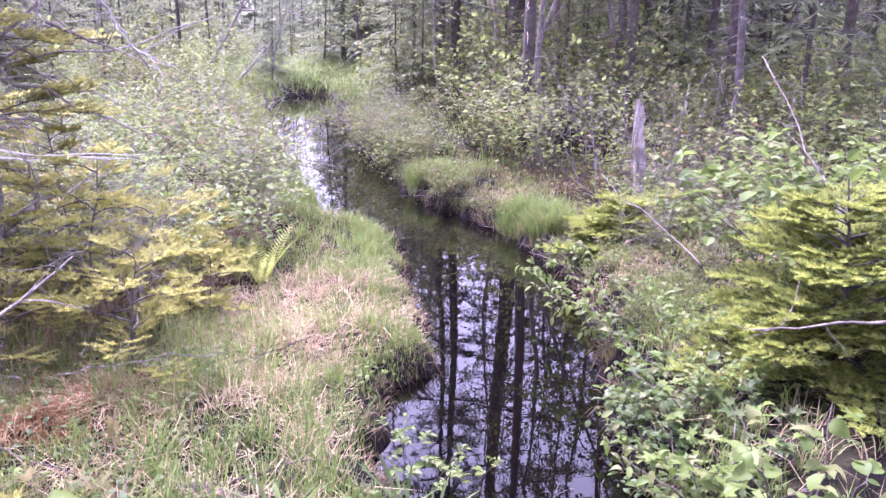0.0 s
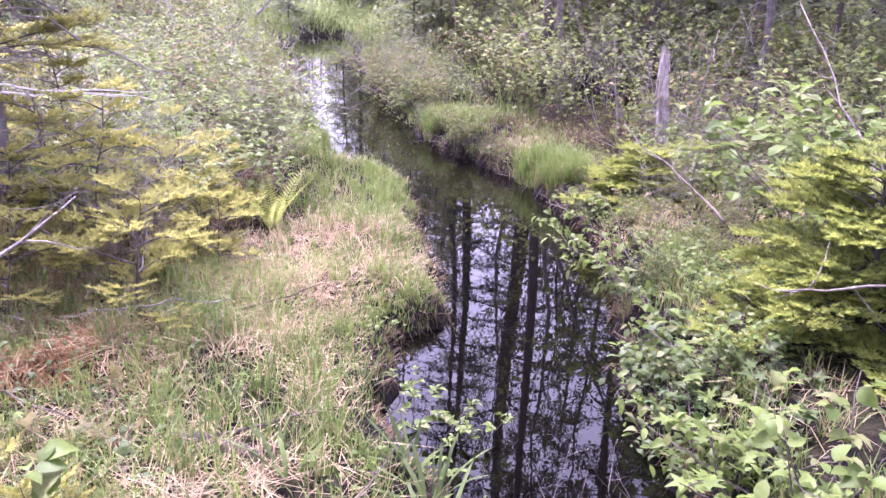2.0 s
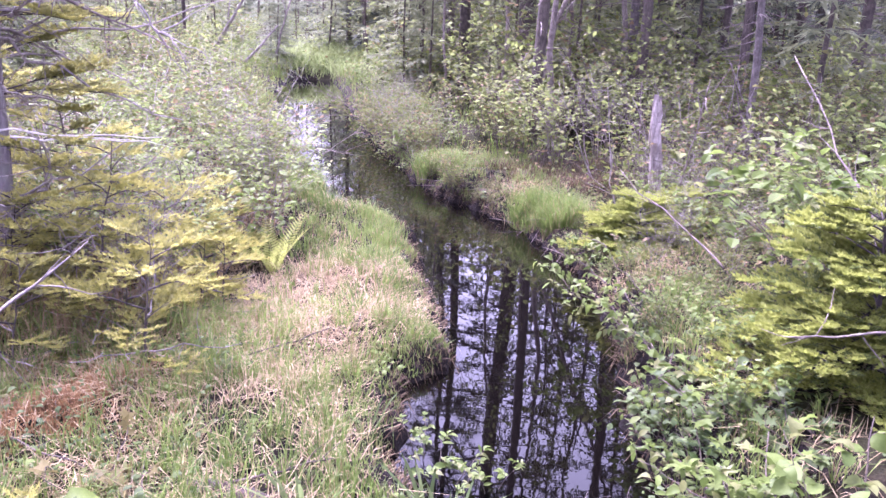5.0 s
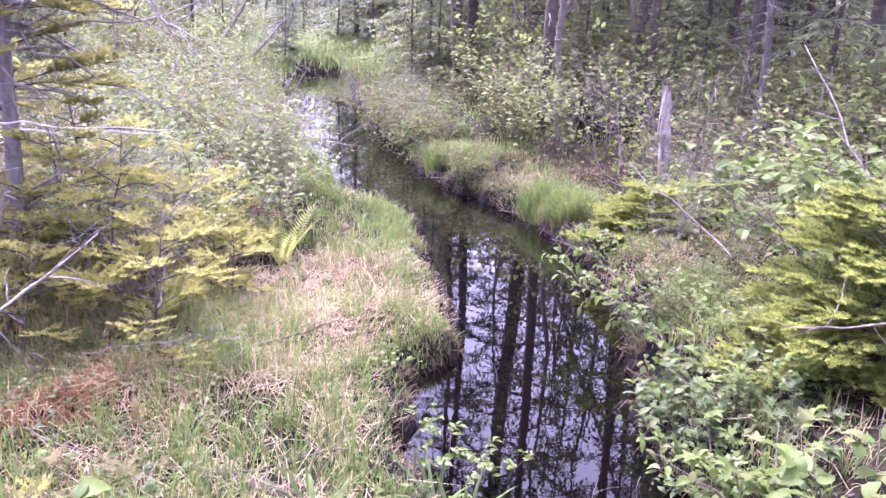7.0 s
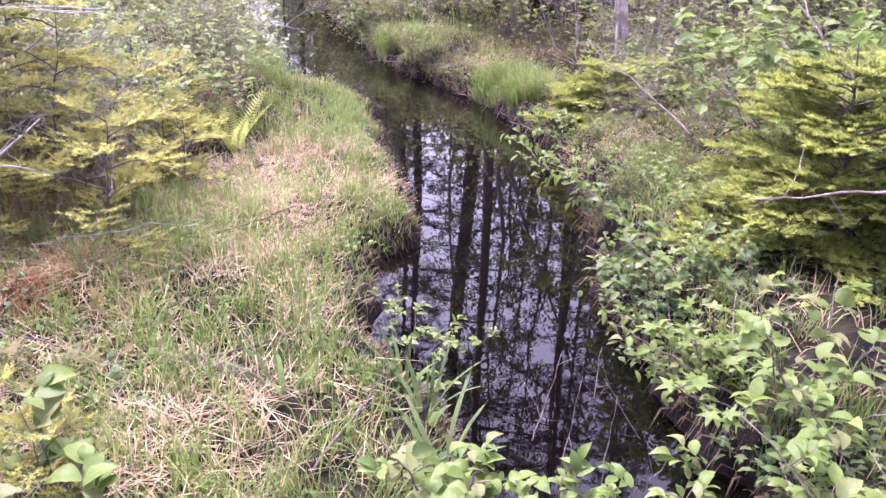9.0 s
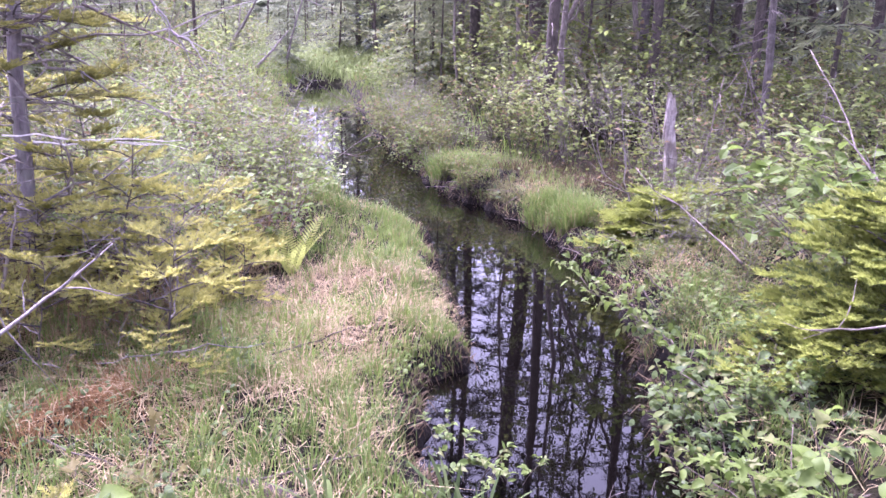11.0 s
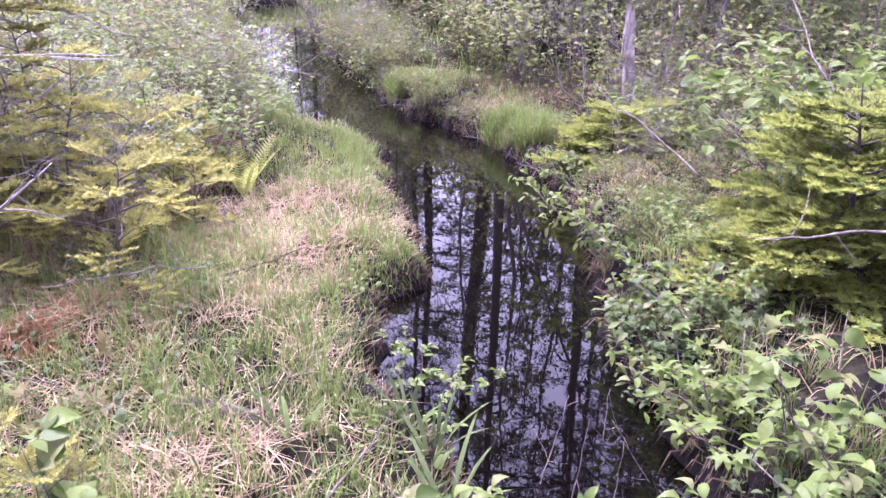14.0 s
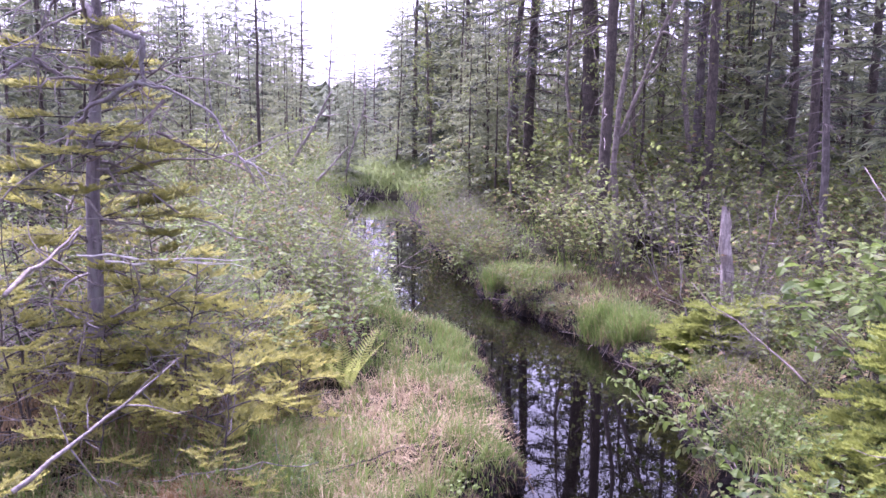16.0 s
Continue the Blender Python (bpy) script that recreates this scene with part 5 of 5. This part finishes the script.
def dry(x, y, d):
    left = x < .3 - .28 * np.maximum(y - 6, 0)
    w = np.where(left, .85 * np.clip((6.8 - y) / 1.5, .12, 1) * np.clip((x + 2.6) / .5, .15, 1), .9 * np.exp(-d / 1.2) * np.where(y < 3.6, .5, 1))
    w = np.maximum(w, .9 * np.exp(-((x - .4) ** 2 + (y - 10.3) ** 2) / .5))
    w = np.maximum(w, .95 * np.exp(-((x + .95) ** 2 + (y - 3.4) ** 2) / .15))
    w = w * np.clip((y - 2.2) / 1.2 - np.maximum(x, -.6) - .2, .3, 1)
    return np.clip(w * (.5 + 6.5 * waves(x * 1.7, y * 1.7)), 0.05, 1) * np.where((y < 4.4) & (d < .3), .25, 1) * off_moss(x, y)


soup = Soup()
p, k = grass_points(9500, -2.6, 2.6, 1.7, 11.5, lawn, 22, .035)
blades(soup, p, k * r7.uniform(.07, .2, len(p)), r7.uniform(.15, 1.0, len(p)), r7.uniform(.003, .007, len(p)), r7)
p, k = grass_points(2600, -10, 4, 11, 26, lambda x, y, d: np.exp(-d / 1.0), 16, .1)
blades(soup, p, k * r7.uniform(.15, .45, len(p)), r7.uniform(.2, .9, len(p)), r7.uniform(.008, .014, len(p)), r7)
for cx, cy, cr in ((.5, 7.95, .28), (.85, 7.6, .2), (-.45, 10.2, .35), (-.75, 9.9, .2), (-1.5, 8.8, .25)):
    n = int(5200 * min(cr, .5))
    a, q = r7.uniform(0, 6.28, n), cr * np.sqrt(r7.random(n))
    p = np.stack([cx + q * np.cos(a), cy + q * np.sin(a)], 1)
    p = p[bank_distance(p[:, 0], p[:, 1]) > 0]
    p = np.concatenate([p, ground_z(p[:, 0], p[:, 1])[:, None]], 1)
    blades(soup, p, r7.uniform(.14, .34, len(p)), r7.uniform(.2, 1.0, len(p)), r7.uniform(.004, .008, len(p)), r7)
tagged(part("grass", soup, GRASS), "fresh green grass tufts along the brook", "grass", kind="stuff")

soup = Soup()
a, q = r7.uniform(0, 6.28, 4200), np.sqrt(r7.random(4200))
p = np.stack([-5.3 + 3.3 * q * np.cos(a), 27.6 + 2.6 * q * np.sin(a)], 1)
p = p[bank_distance(p[:, 0], p[:, 1]) > 0]
p = np.concatenate([p, ground_z(p[:, 0], p[:, 1])[:, None]], 1)
blades(soup, p, r7.uniform(.2, .5, len(p)) + .12 * np.clip(p[:, 1] - 25.5, 0, 4), r7.uniform(.5, 1.2, len(p)), r7.uniform(.02, .045, len(p)), r7)
tagged(part("meadow_grass", soup, leaf_material("meadow_blade", (.12, .165, .055), (.28, .345, .13), .45, .6, .8)), "pale green tall grass where the brook ends", "grass", kind="stuff")

soup = Soup()
p, k = grass_points(6500, -2.8, 2.8, 1.7, 9.0, dry, 14, .06)
blades(soup, p, k * r7.uniform(.1, .28, len(p)), r7.uniform(.5, 1.25, len(p)), r7.uniform(.0025, .006, len(p)), r7, .45)
p, k = grass_points(4500, -2.8, 2.8, 1.7, 9.0, dry, 14, .05)
blades(soup, p + (0, 0, .02), k * r7.uniform(.1, .26, len(p)), r7.uniform(.9, 1.4, len(p)), r7.uniform(.003, .007, len(p)), r7, .9)
tagged(part("dead_grass", soup, STRAW), "matted straw-coloured dead grass", "dead grass", kind="stuff")

soup = Soup()
p, k = grass_points(1100, -2.6, -1.1, 2.4, 4.6, lambda x, y, d: np.exp(-((x + 1.68) ** 2 + (y - 3.43) ** 2) / .08), 60, .06)
blades(soup, p, r7.uniform(.03, .07, len(p)), r7.uniform(.3, 1.2, len(p)), r7.uniform(.005, .009, len(p)), r7)
tagged(part("moss", soup, MOSS), "rusty orange moss under the spruces", "moss", kind="stuff")

# low leafy undergrowth beneath the thickets and the wood
soup = Soup()
for n, x0, x1, y0, y1, sz in ((9000, -7, 6, 5.5, 15, .06), (9000, -16, 14, 14, 34, .12)):
    x, y = r7.uniform(x0, x1, n), r7.uniform(y0, y1, n)
    d = bank_distance(x, y)
    ok = (d > .25) & ((x > .3) | (x < -1.6 - .1 * (y - 5.5)))
    x, y = x[ok], y[ok]
    n = len(x)
    p = np.stack([x, y, ground_z(x, y) + r7.uniform(.02, .22, n) * sz / .06], 1)
    spread(soup, LEAF_SMALL, p, r7.normal(0, 1, (n, 3)) * (1, 1, .4), r7.normal(0, .5, (n, 3)) + (0, 0, 1), sz * r7.uniform(.6, 1.3, n))
tagged(part("undergrowth", soup, LEAF_MID), "low leafy undergrowth on the forest floor", "undergrowth", kind="stuff")

# dead bracken among the spruces and behind the tussocks
soup = Soup()
p, k = grass_points(900, -3.6, -1.4, 3.95, 7.5, lambda x, y, d: .7 * (x < -1.6), 7, .08)
blades(soup, p, k * r7.uniform(.12, .42, len(p)), r7.uniform(.1, 1.1, len(p)), r7.uniform(.003, .007, len(p)), r7)
tagged(part("dead_bracken", soup, BRACKEN), "reddish-brown dead bracken under the spruces", "dead bracken", kind="stuff")
soup = Soup()
p, k = grass_points(230, .1, 1.6, 8.6, 10.2, lambda x, y, d: .7 * (d > .3), 10, .09)
blades(soup, p, k * r7.uniform(.1, .3, len(p)), r7.uniform(.4, 1.3, len(p)), r7.uniform(.005, .01, len(p)), r7, .3)
tagged(part("dead_stalks", soup, bpy.data.materials["dead_stalk"]), "brown dead stalks behind the grass tussocks", "dead stalks", kind="stuff")

# dead grass and rootlets hanging from the banks towards the water
soup = Soup()
n = 52000
x, y = r7.uniform(-2.2, 1.6, n), r7.uniform(1.9, 11.5, n)
d = bank_distance(x, y)
ok = (d > -.01) & (d < .1)
x, y, d = x[ok], y[ok], d[ok]
n = len(x)
out = -unit(np.stack([bank_distance(x + .02, y) - d, bank_distance(x, y + .02) - d, np.zeros(n)], 1)) + r7.normal(0, .45, (n, 3)) * (1, 1, 0)
base = np.stack([x, y, ground_z(x, y)], 1)
ln = r7.uniform(.03, .1, n)[:, None]
side = np.stack([-out[:, 1], out[:, 0], np.zeros(n)], 1) * r7.uniform(.0015, .0035, n)[:, None]
mid = base + out * ln * .5 + (0, 0, .03)
tip = base + out * ln * .9 - np.array((0, 0, 1)) * ln * r7.uniform(.3, .9, n)[:, None]
tip[:, 2] = np.maximum(tip[:, 2], -.01)
v = np.stack([base - side, base + side, mid - side * .8, mid + side * .8, tip], 1)
f = np.array([(0, 1, 3), (0, 3, 2), (2, 3, 4)])[None] + (np.arange(n) * 5)[:, None, None]
soup.add(v.reshape(-1, 3), f.reshape(-1, 3))
tagged(part("hanging_grass", soup, STALK), "brown dead grass and rootlets hanging from the bank", "dead grass", kind="stuff")
